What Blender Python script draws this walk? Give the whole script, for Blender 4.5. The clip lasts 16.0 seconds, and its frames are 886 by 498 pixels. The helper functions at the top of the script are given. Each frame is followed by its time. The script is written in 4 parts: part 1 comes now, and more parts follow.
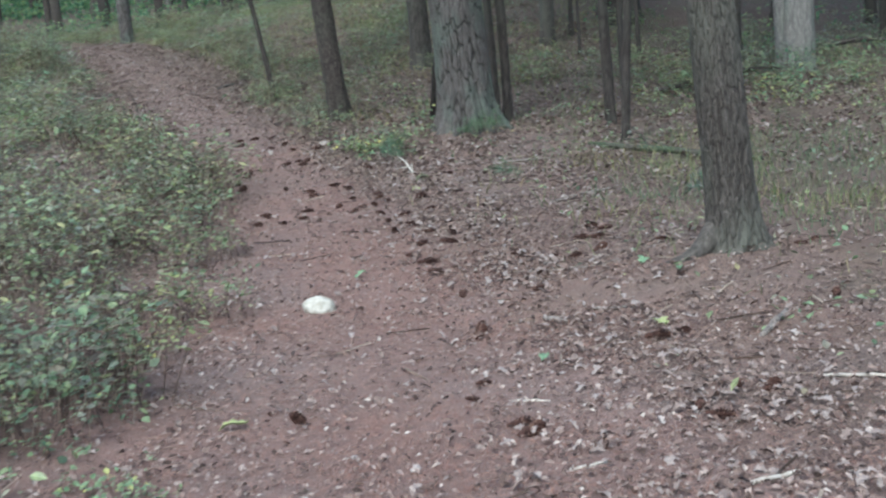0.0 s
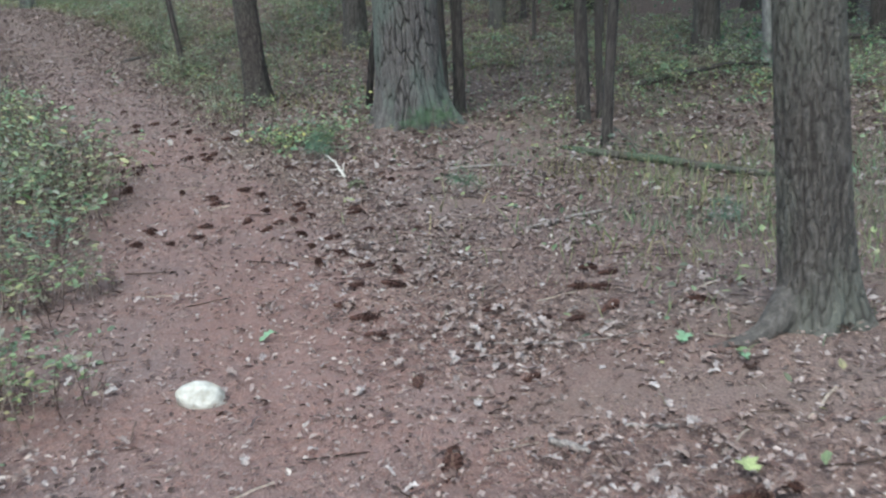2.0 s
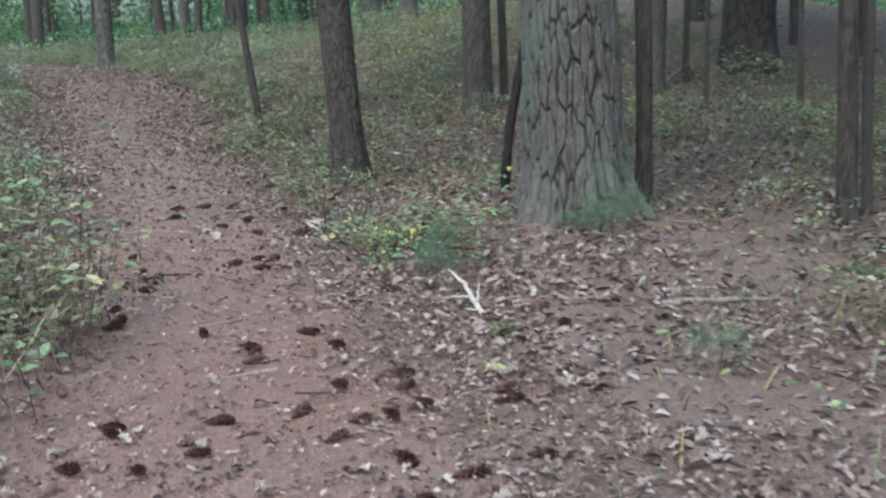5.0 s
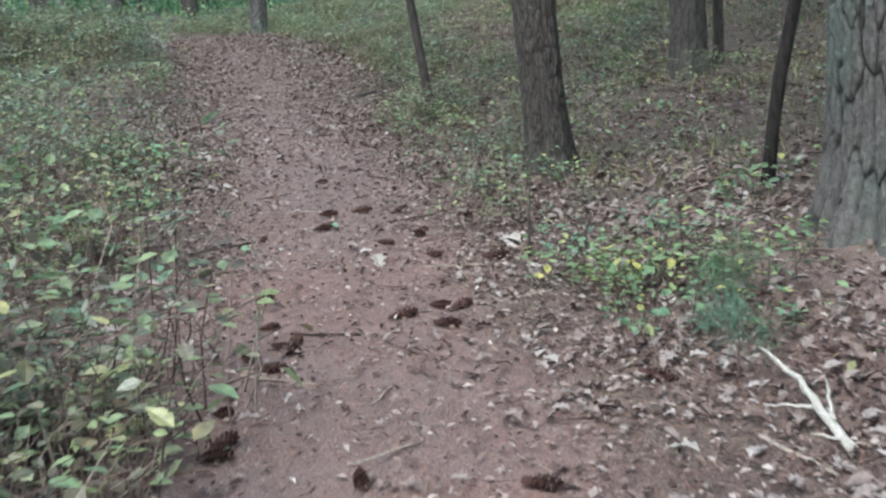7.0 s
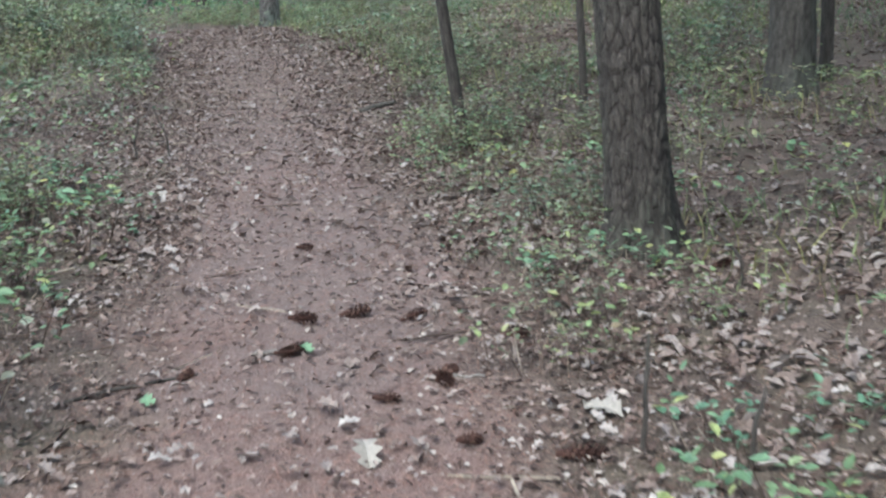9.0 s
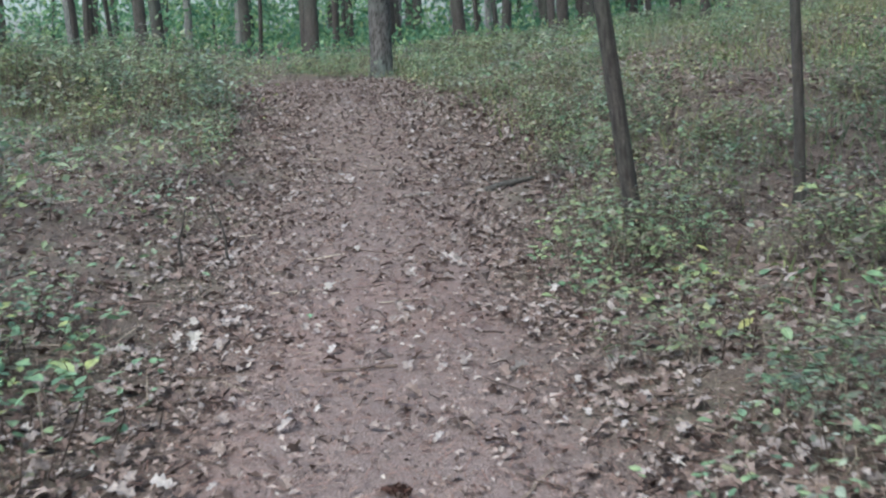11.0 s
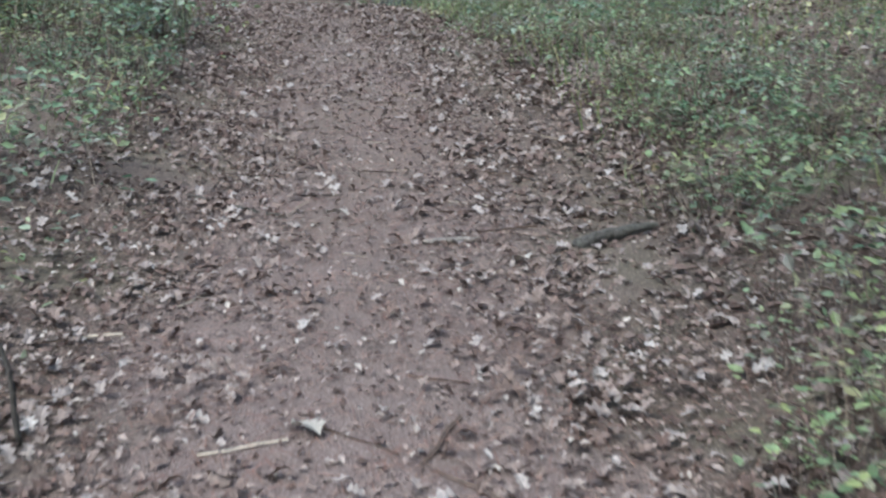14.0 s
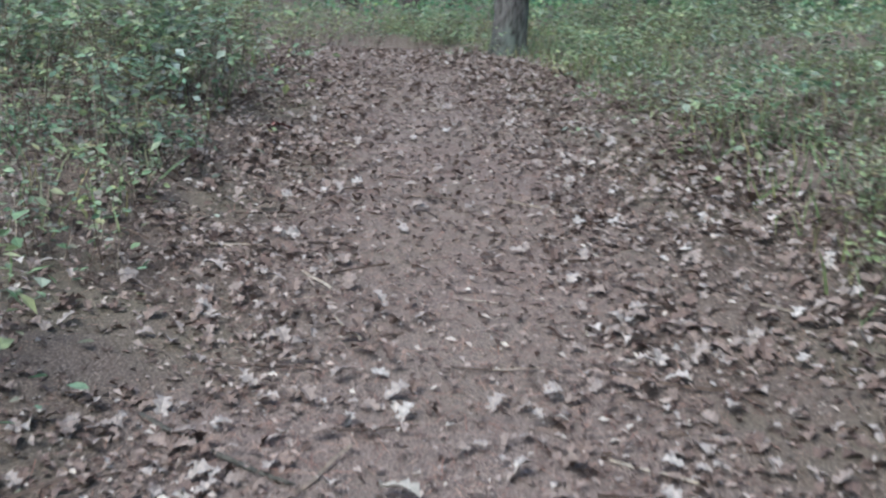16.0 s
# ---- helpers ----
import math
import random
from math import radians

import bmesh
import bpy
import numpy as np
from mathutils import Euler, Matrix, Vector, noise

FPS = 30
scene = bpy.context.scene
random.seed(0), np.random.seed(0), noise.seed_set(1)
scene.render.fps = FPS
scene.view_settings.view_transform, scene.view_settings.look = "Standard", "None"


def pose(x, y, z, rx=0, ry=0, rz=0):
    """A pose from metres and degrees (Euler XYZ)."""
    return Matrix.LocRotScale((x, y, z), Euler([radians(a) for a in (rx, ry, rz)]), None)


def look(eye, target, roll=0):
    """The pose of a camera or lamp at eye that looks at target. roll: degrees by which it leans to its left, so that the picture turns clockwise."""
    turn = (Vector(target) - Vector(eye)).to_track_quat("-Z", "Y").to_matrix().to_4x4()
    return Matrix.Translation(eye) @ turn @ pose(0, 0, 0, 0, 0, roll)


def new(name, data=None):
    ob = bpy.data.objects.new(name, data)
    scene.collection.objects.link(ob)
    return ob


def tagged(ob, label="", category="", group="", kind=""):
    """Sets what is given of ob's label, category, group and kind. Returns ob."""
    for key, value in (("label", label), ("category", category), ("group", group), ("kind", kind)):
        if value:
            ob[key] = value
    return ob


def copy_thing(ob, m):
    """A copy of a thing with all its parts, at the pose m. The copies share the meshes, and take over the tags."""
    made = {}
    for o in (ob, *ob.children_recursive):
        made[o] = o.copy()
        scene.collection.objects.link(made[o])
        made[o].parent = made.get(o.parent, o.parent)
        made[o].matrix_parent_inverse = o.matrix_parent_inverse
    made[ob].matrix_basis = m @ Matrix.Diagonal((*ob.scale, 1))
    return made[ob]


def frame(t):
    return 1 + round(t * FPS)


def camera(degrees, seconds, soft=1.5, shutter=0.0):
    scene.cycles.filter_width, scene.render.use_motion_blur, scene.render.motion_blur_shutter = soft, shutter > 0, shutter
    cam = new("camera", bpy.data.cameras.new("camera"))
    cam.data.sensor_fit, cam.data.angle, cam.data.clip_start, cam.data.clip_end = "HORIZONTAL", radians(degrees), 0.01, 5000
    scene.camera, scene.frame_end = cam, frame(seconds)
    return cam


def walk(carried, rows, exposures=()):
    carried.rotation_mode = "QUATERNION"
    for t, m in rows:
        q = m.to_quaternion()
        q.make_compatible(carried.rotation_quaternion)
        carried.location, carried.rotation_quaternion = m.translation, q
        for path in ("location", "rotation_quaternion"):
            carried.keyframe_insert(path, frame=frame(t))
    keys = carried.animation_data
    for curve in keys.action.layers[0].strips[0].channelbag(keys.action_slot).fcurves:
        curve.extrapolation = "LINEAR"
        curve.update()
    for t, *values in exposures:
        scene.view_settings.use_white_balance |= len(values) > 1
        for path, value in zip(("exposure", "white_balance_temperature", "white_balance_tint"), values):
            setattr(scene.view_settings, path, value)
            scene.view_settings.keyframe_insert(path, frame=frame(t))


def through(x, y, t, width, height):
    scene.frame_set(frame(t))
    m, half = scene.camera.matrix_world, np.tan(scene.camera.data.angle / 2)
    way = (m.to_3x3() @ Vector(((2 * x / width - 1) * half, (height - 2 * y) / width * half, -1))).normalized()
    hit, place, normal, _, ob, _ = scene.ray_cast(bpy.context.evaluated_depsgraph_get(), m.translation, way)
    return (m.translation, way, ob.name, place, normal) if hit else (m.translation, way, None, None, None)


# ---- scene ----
cam = camera(42.2, 16.0, soft=2.3, shutter=0.35)
METRES, EYE, TILT, LEAN, TURN = 25.9, 1.5, 0.0, 0.0, 0.0
ROWS = [
    (0.0, 0.0, 0.0, 0.0, -1.25, -13.75, 5.13),
    (0.5, -0.0012, 0.0278, -0.0022, -3.75, -13.96, 5.56),
    (1.0, -0.0011, 0.0573, -0.0034, -4.13, -14.23, 4.13),
    (1.5, -0.0031, 0.0845, -0.0069, -6.71, -14.75, 5.16),
    (2.0, -0.0035, 0.1157, -0.011, -4.47, -14.72, 2.57),
    (2.5, -0.0092, 0.1467, -0.0174, -5.23, -13.39, 4.17),
    (3.0, -0.0095, 0.1812, -0.0232, -3.05, -12.67, 1.69),
    (5.5, -0.0198, 0.3343, -0.0339, 3.69, -10.44, 2.57),
    (6.0, -0.0271, 0.3596, -0.0321, 8.92, -11.46, 4.75),
    (6.5, -0.031, 0.3894, -0.0355, 7.87, -12.53, 4.76),
    (7.0, -0.039, 0.4215, -0.038, 8.43, -12.21, 3.84),
    (7.5, -0.0416, 0.4536, -0.0386, 8.03, -12.1, 5.83),
    (8.0, -0.0472, 0.4835, -0.0406, 9.45, -12.31, 3.37),
    (8.5, -0.0536, 0.5147, -0.0394, 8.6, -13.11, 4.12),
    (9.0, -0.061, 0.5459, -0.0391, 9.89, -12.37, 2.42),
    (9.5, -0.071, 0.5763, -0.0388, 11.39, -11.12, 4.08),
    (10.0, -0.0789, 0.6083, -0.0378, 14.75, -9.69, 2.77),
    (12.5, -0.1261, 0.7592, -0.0427, 15.95, -11.98, 3.19),
    (13.0, -0.1366, 0.788, -0.0421, 14.81, -15.45, 4.35),
    (13.5, -0.1438, 0.8187, -0.0405, 15.81, -14.23, 2.5),
    (14.0, -0.1567, 0.8483, -0.0383, 16.46, -13.48, -1.37),
    (14.5, -0.1678, 0.8776, -0.038, 17.48, -10.92, -0.84),
    (15.0, -0.178, 0.9065, -0.0391, 19.55, -8.89, -2.58),
    (15.5, -0.1903, 0.9367, -0.0387, 18.68, -11.78, -0.26),
    (16.0, -0.1999, 0.9659, -0.0364, 21.66, -11.81, -2.27),
]
walk(cam, [(t, pose(0, 0, EYE, TILT, LEAN, TURN) @ pose(METRES * x, METRES * y, METRES * z, 90 + pitch, roll, yaw)) for t, x, y, z, yaw, pitch, roll in ROWS],
     exposures=[(0.0, 1.02, 5500, 1), (3.0, 1.06, 5500, 1), (6.0, 1.14, 5550, 1), (10.0, 1.2, 5500, 1), (13.0, 1.12, 5450, 1), (15.0, 1.2, 5400, 1), (16.0, 1.17, 5400, 1)])

# ---- world and light ----
world = bpy.data.worlds.new("sky")
scene.world = world
world.use_nodes = True
sky = world.node_tree.nodes.new("ShaderNodeTexSky")
sky.sky_type, sky.sun_disc = "NISHITA", False
sky.sun_elevation, sky.sun_rotation = radians(58), radians(200)
sky.dust_density, sky.ozone_density = 4.0, 1.0
background = world.node_tree.nodes["Background"]
background.inputs["Strength"].default_value = 0.15
world.node_tree.links.new(sky.outputs["Color"], background.inputs["Color"])
sun_data = bpy.data.lights.new("sun", "SUN")
sun_data.energy, sun_data.angle, sun_data.color = 1.2, radians(40), (1.0, 0.96, 0.9)
sun = new("sun", sun_data)
sun.matrix_world = look((-12, 0, 40), (-2, 24, 0))


# ---- materials ----
def ramp_node(nt, stops, src):
    r = nt.nodes.new("ShaderNodeValToRGB")
    els = r.color_ramp.elements
    while len(els) < len(stops):
        els.new(0.5)
    for e, (p, c) in zip(els, stops):
        e.position, e.color = p, (*c, 1)
    nt.links.new(src, r.inputs["Fac"])
    return r


def base_material(name, rough=0.9):
    m = bpy.data.materials.new(name)
    m.use_nodes = True
    b = m.node_tree.nodes["Principled BSDF"]
    b.inputs["Roughness"].default_value = rough
    b.inputs["Specular IOR Level"].default_value = 0.25
    return m, m.node_tree, b


def noise_node(nt, scale, detail=4, stretch=None):
    n = nt.nodes.new("ShaderNodeTexNoise")
    n.inputs["Scale"].default_value, n.inputs["Detail"].default_value = scale, detail
    g = nt.nodes.new("ShaderNodeNewGeometry" if stretch is None else "ShaderNodeTexCoord")
    if stretch is None:
        nt.links.new(g.outputs["Position"], n.inputs["Vector"])
    else:
        mp = nt.nodes.new("ShaderNodeMapping")
        mp.inputs["Scale"].default_value = stretch
        nt.links.new(g.outputs["Object"], mp.inputs["Vector"])
        nt.links.new(mp.outputs["Vector"], n.inputs["Vector"])
    return n


def mix_node(nt, fac, a, b, blend="MIX"):
    m = nt.nodes.new("ShaderNodeMix")
    m.data_type, m.blend_type = "RGBA", blend
    for value, socket in ((fac, m.inputs[0]), (a, m.inputs[6]), (b, m.inputs[7])):
        if isinstance(value, (int, float)):
            socket.default_value = value
        elif isinstance(value, tuple):
            socket.default_value = (*value, 1)
        else:
            nt.links.new(value, socket)
    return m.outputs[2]


def bump_node(nt, b, height, strength, distance):
    bp = nt.nodes.new("ShaderNodeBump")
    bp.inputs["Strength"].default_value, bp.inputs["Distance"].default_value = strength, distance
    nt.links.new(height, bp.inputs["Height"])
    nt.links.new(bp.outputs["Normal"], b.inputs["Normal"])


def ground_material():
    m, nt, b = base_material("forest_soil", 0.95)
    at = nt.nodes.new("ShaderNodeAttribute")
    at.attribute_name = "worn"
    fine, mid, big = noise_node(nt, 90, 5), noise_node(nt, 14, 5), noise_node(nt, 1.3, 4)
    needles = ramp_node(nt, [(0.25, (0.10, 0.058, 0.046)), (0.5, (0.216, 0.134, 0.109)), (0.75, (0.36, 0.24, 0.20))], fine.outputs["Fac"]).outputs["Color"]
    patch = ramp_node(nt, [(0.40, (0, 0, 0)), (0.62, (0.85, 0.85, 0.85))], noise_node(nt, 0.55, 5).outputs["Fac"]).outputs["Color"]
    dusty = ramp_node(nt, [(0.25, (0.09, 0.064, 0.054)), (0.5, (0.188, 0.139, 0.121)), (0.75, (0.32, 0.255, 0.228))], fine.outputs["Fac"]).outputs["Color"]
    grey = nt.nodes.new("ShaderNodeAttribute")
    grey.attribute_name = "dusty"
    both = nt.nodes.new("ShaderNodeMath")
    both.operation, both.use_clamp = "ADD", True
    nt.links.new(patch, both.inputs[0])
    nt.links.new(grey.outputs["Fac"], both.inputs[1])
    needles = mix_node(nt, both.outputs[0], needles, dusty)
    needles = mix_node(nt, ramp_node(nt, [(0.42, (0, 0, 0)), (0.7, (0.55, 0.55, 0.55))], mid.outputs["Fac"]).outputs["Color"], needles, (0.21, 0.155, 0.135))
    humus = ramp_node(nt, [(0.3, (0.05, 0.036, 0.028)), (0.55, (0.14, 0.105, 0.083)), (0.75, (0.28, 0.22, 0.18))], fine.outputs["Fac"]).outputs["Color"]
    humus = mix_node(nt, ramp_node(nt, [(0.45, (0, 0, 0)), (0.65, (0.3, 0.3, 0.3))], big.outputs["Fac"]).outputs["Color"], humus, (0.12, 0.115, 0.065))
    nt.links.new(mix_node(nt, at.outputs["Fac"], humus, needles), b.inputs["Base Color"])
    bump_node(nt, b, fine.outputs["Fac"], 0.9, 0.02)
    return m


def island_material(name, stops, rough=0.8, grain=40, through=0.0, withered=None):
    """A material that varies from piece to piece, with a mottled grain."""
    m, nt, b = base_material(name, rough)
    g = nt.nodes.new("ShaderNodeNewGeometry")
    col = ramp_node(nt, stops, g.outputs["Random Per Island"]).outputs["Color"]
    n = noise_node(nt, grain, 3)
    shade = ramp_node(nt, [(0.3, (0.6, 0.6, 0.6)), (0.7, (1.15, 1.12, 1.05))], n.outputs["Fac"]).outputs["Color"]
    col = mix_node(nt, 1.0, col, shade, "MULTIPLY")
    if withered:
        drift = ramp_node(nt, [(0.42, (0, 0, 0)), (0.60, (0.85, 0.85, 0.85))], noise_node(nt, 1.1, 5).outputs["Fac"]).outputs["Color"]
        dead = mix_node(nt, 1.0, withered, shade, "MULTIPLY")
        pick = nt.nodes.new("ShaderNodeMath")
        pick.operation = "MULTIPLY"
        rnd = ramp_node(nt, [(0.35, (1, 1, 1)), (0.6, (0.15, 0.15, 0.15))], g.outputs["Random Per Island"]).outputs["Color"]
        nt.links.new(drift, pick.inputs[0])
        nt.links.new(rnd, pick.inputs[1])
        col = mix_node(nt, pick.outputs[0], col, dead)
    if through:
        hue = ramp_node(nt, [(0.38, (0.84, 0.98, 1.1)), (0.64, (1.14, 1.08, 0.9))], noise_node(nt, 0.8, 4).outputs["Fac"]).outputs["Color"]
        col = mix_node(nt, 1.0, col, hue, "MULTIPLY")
    nt.links.new(col, b.inputs["Base Color"])
    if through:
        b.inputs["Specular IOR Level"].default_value = 0.5
        t = nt.nodes.new("ShaderNodeBsdfTranslucent")
        nt.links.new(col, t.inputs["Color"])
        mx = nt.nodes.new("ShaderNodeMixShader")
        mx.inputs[0].default_value = through
        nt.links.new(b.outputs[0], mx.inputs[1])
        nt.links.new(t.outputs[0], mx.inputs[2])
        nt.links.new(mx.outputs[0], nt.nodes["Material Output"].inputs["Surface"])
    return m


def bark_material(name, dark, light, tint=None, moss=0.0, furrow_colour=None):
    m, nt, b = base_material(name, 0.95)
    n1, n2 = noise_node(nt, 9, 6, (3.5, 3.5, 0.8)), noise_node(nt, 2.2, 3, (1, 1, 0.6))
    n3 = noise_node(nt, 60, 4, (2, 2, 0.7))
    col = ramp_node(nt, [(0.3, dark), (0.7, light)], n1.outputs["Fac"]).outputs["Color"]
    grain = ramp_node(nt, [(0.3, (0.7, 0.7, 0.7)), (0.7, (1.2, 1.2, 1.2))], n3.outputs["Fac"]).outputs["Color"]
    col = mix_node(nt, 1.0, col, grain, "MULTIPLY")
    if tint:
        f = ramp_node(nt, [(0.45, (0, 0, 0)), (0.62, (moss, moss, moss))], n2.outputs["Fac"]).outputs["Color"]
        col = mix_node(nt, f, col, tint)
    # furrows: dark inner bark plus the shade between plates, both put into the colour
    if furrow_colour:
        furrow_mask = nt.nodes.new("ShaderNodeAttribute")
        furrow_mask.attribute_name = "furrow_shade"
        col = mix_node(nt, furrow_mask.outputs["Fac"], col, furrow_colour)
    nt.links.new(col, b.inputs["Base Color"])
    add = nt.nodes.new("ShaderNodeMath")
    nt.links.new(n1.outputs["Fac"], add.inputs[0])
    nt.links.new(n3.outputs["Fac"], add.inputs[1])
    bump_node(nt, b, add.outputs[0], 0.7, 0.025)
    return m


SOIL = ground_material()
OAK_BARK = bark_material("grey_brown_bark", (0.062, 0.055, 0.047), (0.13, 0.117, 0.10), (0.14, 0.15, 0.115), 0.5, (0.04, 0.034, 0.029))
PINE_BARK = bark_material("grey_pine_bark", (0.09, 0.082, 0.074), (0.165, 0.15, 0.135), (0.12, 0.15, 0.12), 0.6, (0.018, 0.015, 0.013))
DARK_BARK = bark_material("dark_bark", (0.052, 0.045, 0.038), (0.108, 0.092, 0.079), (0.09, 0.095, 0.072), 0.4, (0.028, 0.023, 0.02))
PALE_BARK = bark_material("pale_grey_bark", (0.15, 0.14, 0.125), (0.34, 0.32, 0.29), (0.22, 0.24, 0.19), 0.6)
BLACK_BARK = bark_material("black_dead_bark", (0.015, 0.013, 0.012), (0.05, 0.042, 0.036))
BLEACHED = bark_material("bleached_wood", (0.42, 0.38, 0.31), (0.66, 0.61, 0.52))
GREY_WOOD = bark_material("weathered_wood", (0.16, 0.135, 0.115), (0.34, 0.30, 0.26))
MOSSY = bark_material("mossy_log", (0.06, 0.055, 0.042), (0.15, 0.135, 0.105), (0.075, 0.115, 0.06), 0.7)
CONE = island_material("pine_cone_scales", [(0, (0.03, 0.015, 0.012)), (0.6, (0.075, 0.037, 0.028)), (1, (0.13, 0.08, 0.062))], 0.85)
DEAD_LEAF = island_material("dead_leaves", [(0, (0.10, 0.065, 0.054)), (0.25, (0.16, 0.112, 0.094)), (0.5, (0.22, 0.168, 0.146)),
                                           (0.78, (0.27, 0.225, 0.205)), (0.93, (0.33, 0.285, 0.265)), (1, (0.41, 0.37, 0.345))], 0.7, 60)
CRUMB = island_material("leaf_crumbs", [(0, (0.045, 0.03, 0.024)), (0.35, (0.14, 0.095, 0.08)), (0.65, (0.27, 0.205, 0.18)), (0.92, (0.36, 0.30, 0.27)), (1, (0.48, 0.43, 0.38))], 0.8, 60)
NEEDLE = island_material("fallen_needles", [(0, (0.15, 0.075, 0.055)), (0.6, (0.30, 0.16, 0.125)), (1, (0.42, 0.28, 0.22))], 0.8)
TWIG = island_material("twigs", [(0, (0.05, 0.035, 0.028)), (0.6, (0.14, 0.10, 0.08)), (1, (0.42, 0.36, 0.29))], 0.9)
SHRUB_LEAF = island_material("shrub_leaves", [(0, (0.12, 0.15, 0.095)), (0.25, (0.17, 0.25, 0.13)), (0.5, (0.26, 0.36, 0.20)), (0.7, (0.35, 0.40, 0.19)),
                                              (0.82, (0.24, 0.19, 0.13)), (0.94, (0.40, 0.42, 0.33)), (1, (0.46, 0.46, 0.22))], 0.4, 30, 0.35, withered=(0.16, 0.12, 0.098))
BRIGHT_LEAF = island_material("bright_leaves", [(0, (0.13, 0.21, 0.12)), (0.5, (0.22, 0.34, 0.19)), (0.8, (0.30, 0.41, 0.22)), (0.94, (0.38, 0.45, 0.2)), (1, (0.5, 0.48, 0.18))], 0.45, 30, 0.35)
GRASS = island_material("grass_blades", [(0, (0.12, 0.18, 0.085)), (0.55, (0.2, 0.27, 0.125)), (0.82, (0.28, 0.29, 0.14)), (1, (0.38, 0.33, 0.2))], 0.6, 20, 0.3, withered=(0.23, 0.18, 0.13))
PINE_NEEDLE = island_material("green_needles", [(0, (0.07, 0.14, 0.085)), (1, (0.15, 0.24, 0.145))], 0.5, 30, 0.2)
CANOPY = island_material("canopy_leaves", [(0, (0.04, 0.10, 0.045)), (0.6, (0.075, 0.17, 0.07)), (1, (0.14, 0.22, 0.08))], 0.5, 5, 0.5)
# lighter than CANOPY: haze and brightness of distant foliage put into the leaf colour
HAZED_LEAF = island_material("hazed_far_leaves", [(0, (0.09, 0.18, 0.10)), (0.5, (0.19, 0.34, 0.18)), (0.85, (0.31, 0.45, 0.21)), (1, (0.42, 0.52, 0.25))], 0.5, 5, 0.55)
STONE, stone_nt, stone_b = base_material("white_quartz", 0.6)
stone_n = noise_node(stone_nt, 22, 6)
stone_nt.links.new(ramp_node(stone_nt, [(0.3, (0.3, 0.28, 0.22)), (0.6, (0.5, 0.48, 0.41))], stone_n.outputs["Fac"]).outputs["Color"], stone_b.inputs["Base Color"])
bump_node(stone_nt, stone_b, stone_n.outputs["Fac"], 0.6, 0.02)


# ---- the lie of the land ----
KNOT_Y = (-60, -6, 0, 3, 4.7, 7, 9, 16, 22, 26, 28, 31, 35, 41, 60, 110, 500)
KNOT_Z = (1.2, 0.35, -0.06, -0.34, -0.65, -0.92, -1.02, -1.08, -1.05, -1.0, -0.92, -0.58, -0.3, -0.07, 0.5, 1.5, 3.0)


def smooth_interp(t, xs, ys):
    """Monotone cubic curve through a few knots."""
    xs, ys = np.asarray(xs, float), np.asarray(ys, float)
    d = np.diff(ys) / np.diff(xs)
    m = np.concatenate(([d[0]], np.where(d[1:] * d[:-1] > 0, 2 * d[1:] * d[:-1] / (d[1:] + d[:-1] + 1e-12), 0), [d[-1]]))
    t = np.clip(t, xs[0], xs[-1])
    i = np.clip(np.searchsorted(xs, t) - 1, 0, len(xs) - 2)
    h = xs[i + 1] - xs[i]
    u = (t - xs[i]) / h
    return (ys[i] * (2 * u**3 - 3 * u**2 + 1) + h * m[i] * (u**3 - 2 * u**2 + u)
            + ys[i + 1] * (3 * u**2 - 2 * u**3) + h * m[i + 1] * (u**3 - u**2))


def trail_x(y):
    return smooth_interp(y, (-20, 0, 6, 10, 15, 20, 25, 30, 36, 42, 60), (0.3, 0.0, -0.55, -1.2, -2.1, -3.45, -5.2, -7.1, -9.9, -14.0, -26))


def ground_z(x, y):
    """Height of the ground: a dip along the trail, a bank to the west, a knoll to the north-east."""
    x, y = np.asarray(x, float), np.asarray(y, float)
    side = x - trail_x(y)
    z = smooth_interp(y, KNOT_Y, KNOT_Z)
    z = z + 0.32 * (1 - np.exp(-np.square(np.minimum(side + 0.9, 0) / 1.3)))
    z = z + 1.5 * np.exp(-(((x - 4) / 9) ** 2 + ((y - 42) / 11) ** 2))
    z = z + 0.12 * np.clip(side - 1.0, 0, 6) / 6
    for cx, cy, h, r in ((2.3, 8.65, 0.18, 0.9), (0.4, 17.7, 0.12, 1.1), (-1.58, 20.7, 0.05, 0.6)):
        z = z + h * np.exp(-((x - cx) ** 2 + (y - cy) ** 2) / r**2)
    return z

def rough(p, scale, seed=0.0):
    return noise.noise(Vector((p[0] * scale + seed, p[1] * scale - seed, seed)))


def mesh_from(name, verts, faces, material, smooth=False):
    me = bpy.data.meshes.new(name)
    me.from_pydata(np.asarray(verts, float).tolist(), [], faces if isinstance(faces, list) else faces.tolist())
    me.materials.append(material)
    if smooth:
        me.shade_smooth()
    return me


def part(name, me, parent, label=""):
    ob = new(name, me)
    ob.parent = parent
    return tagged(ob, label)


def spaced(lo, hi, step, far, growth):
    mid = list(np.arange(lo, hi + step / 2, step))
    d, left, right = step, [], []
    while not left or left[-1] > -far:
        d *= growth
        left.append((left[-1] if left else lo) - d)
        right.append((right[-1] if right else hi) + d)
    return np.array(left[::-1] + mid + right)


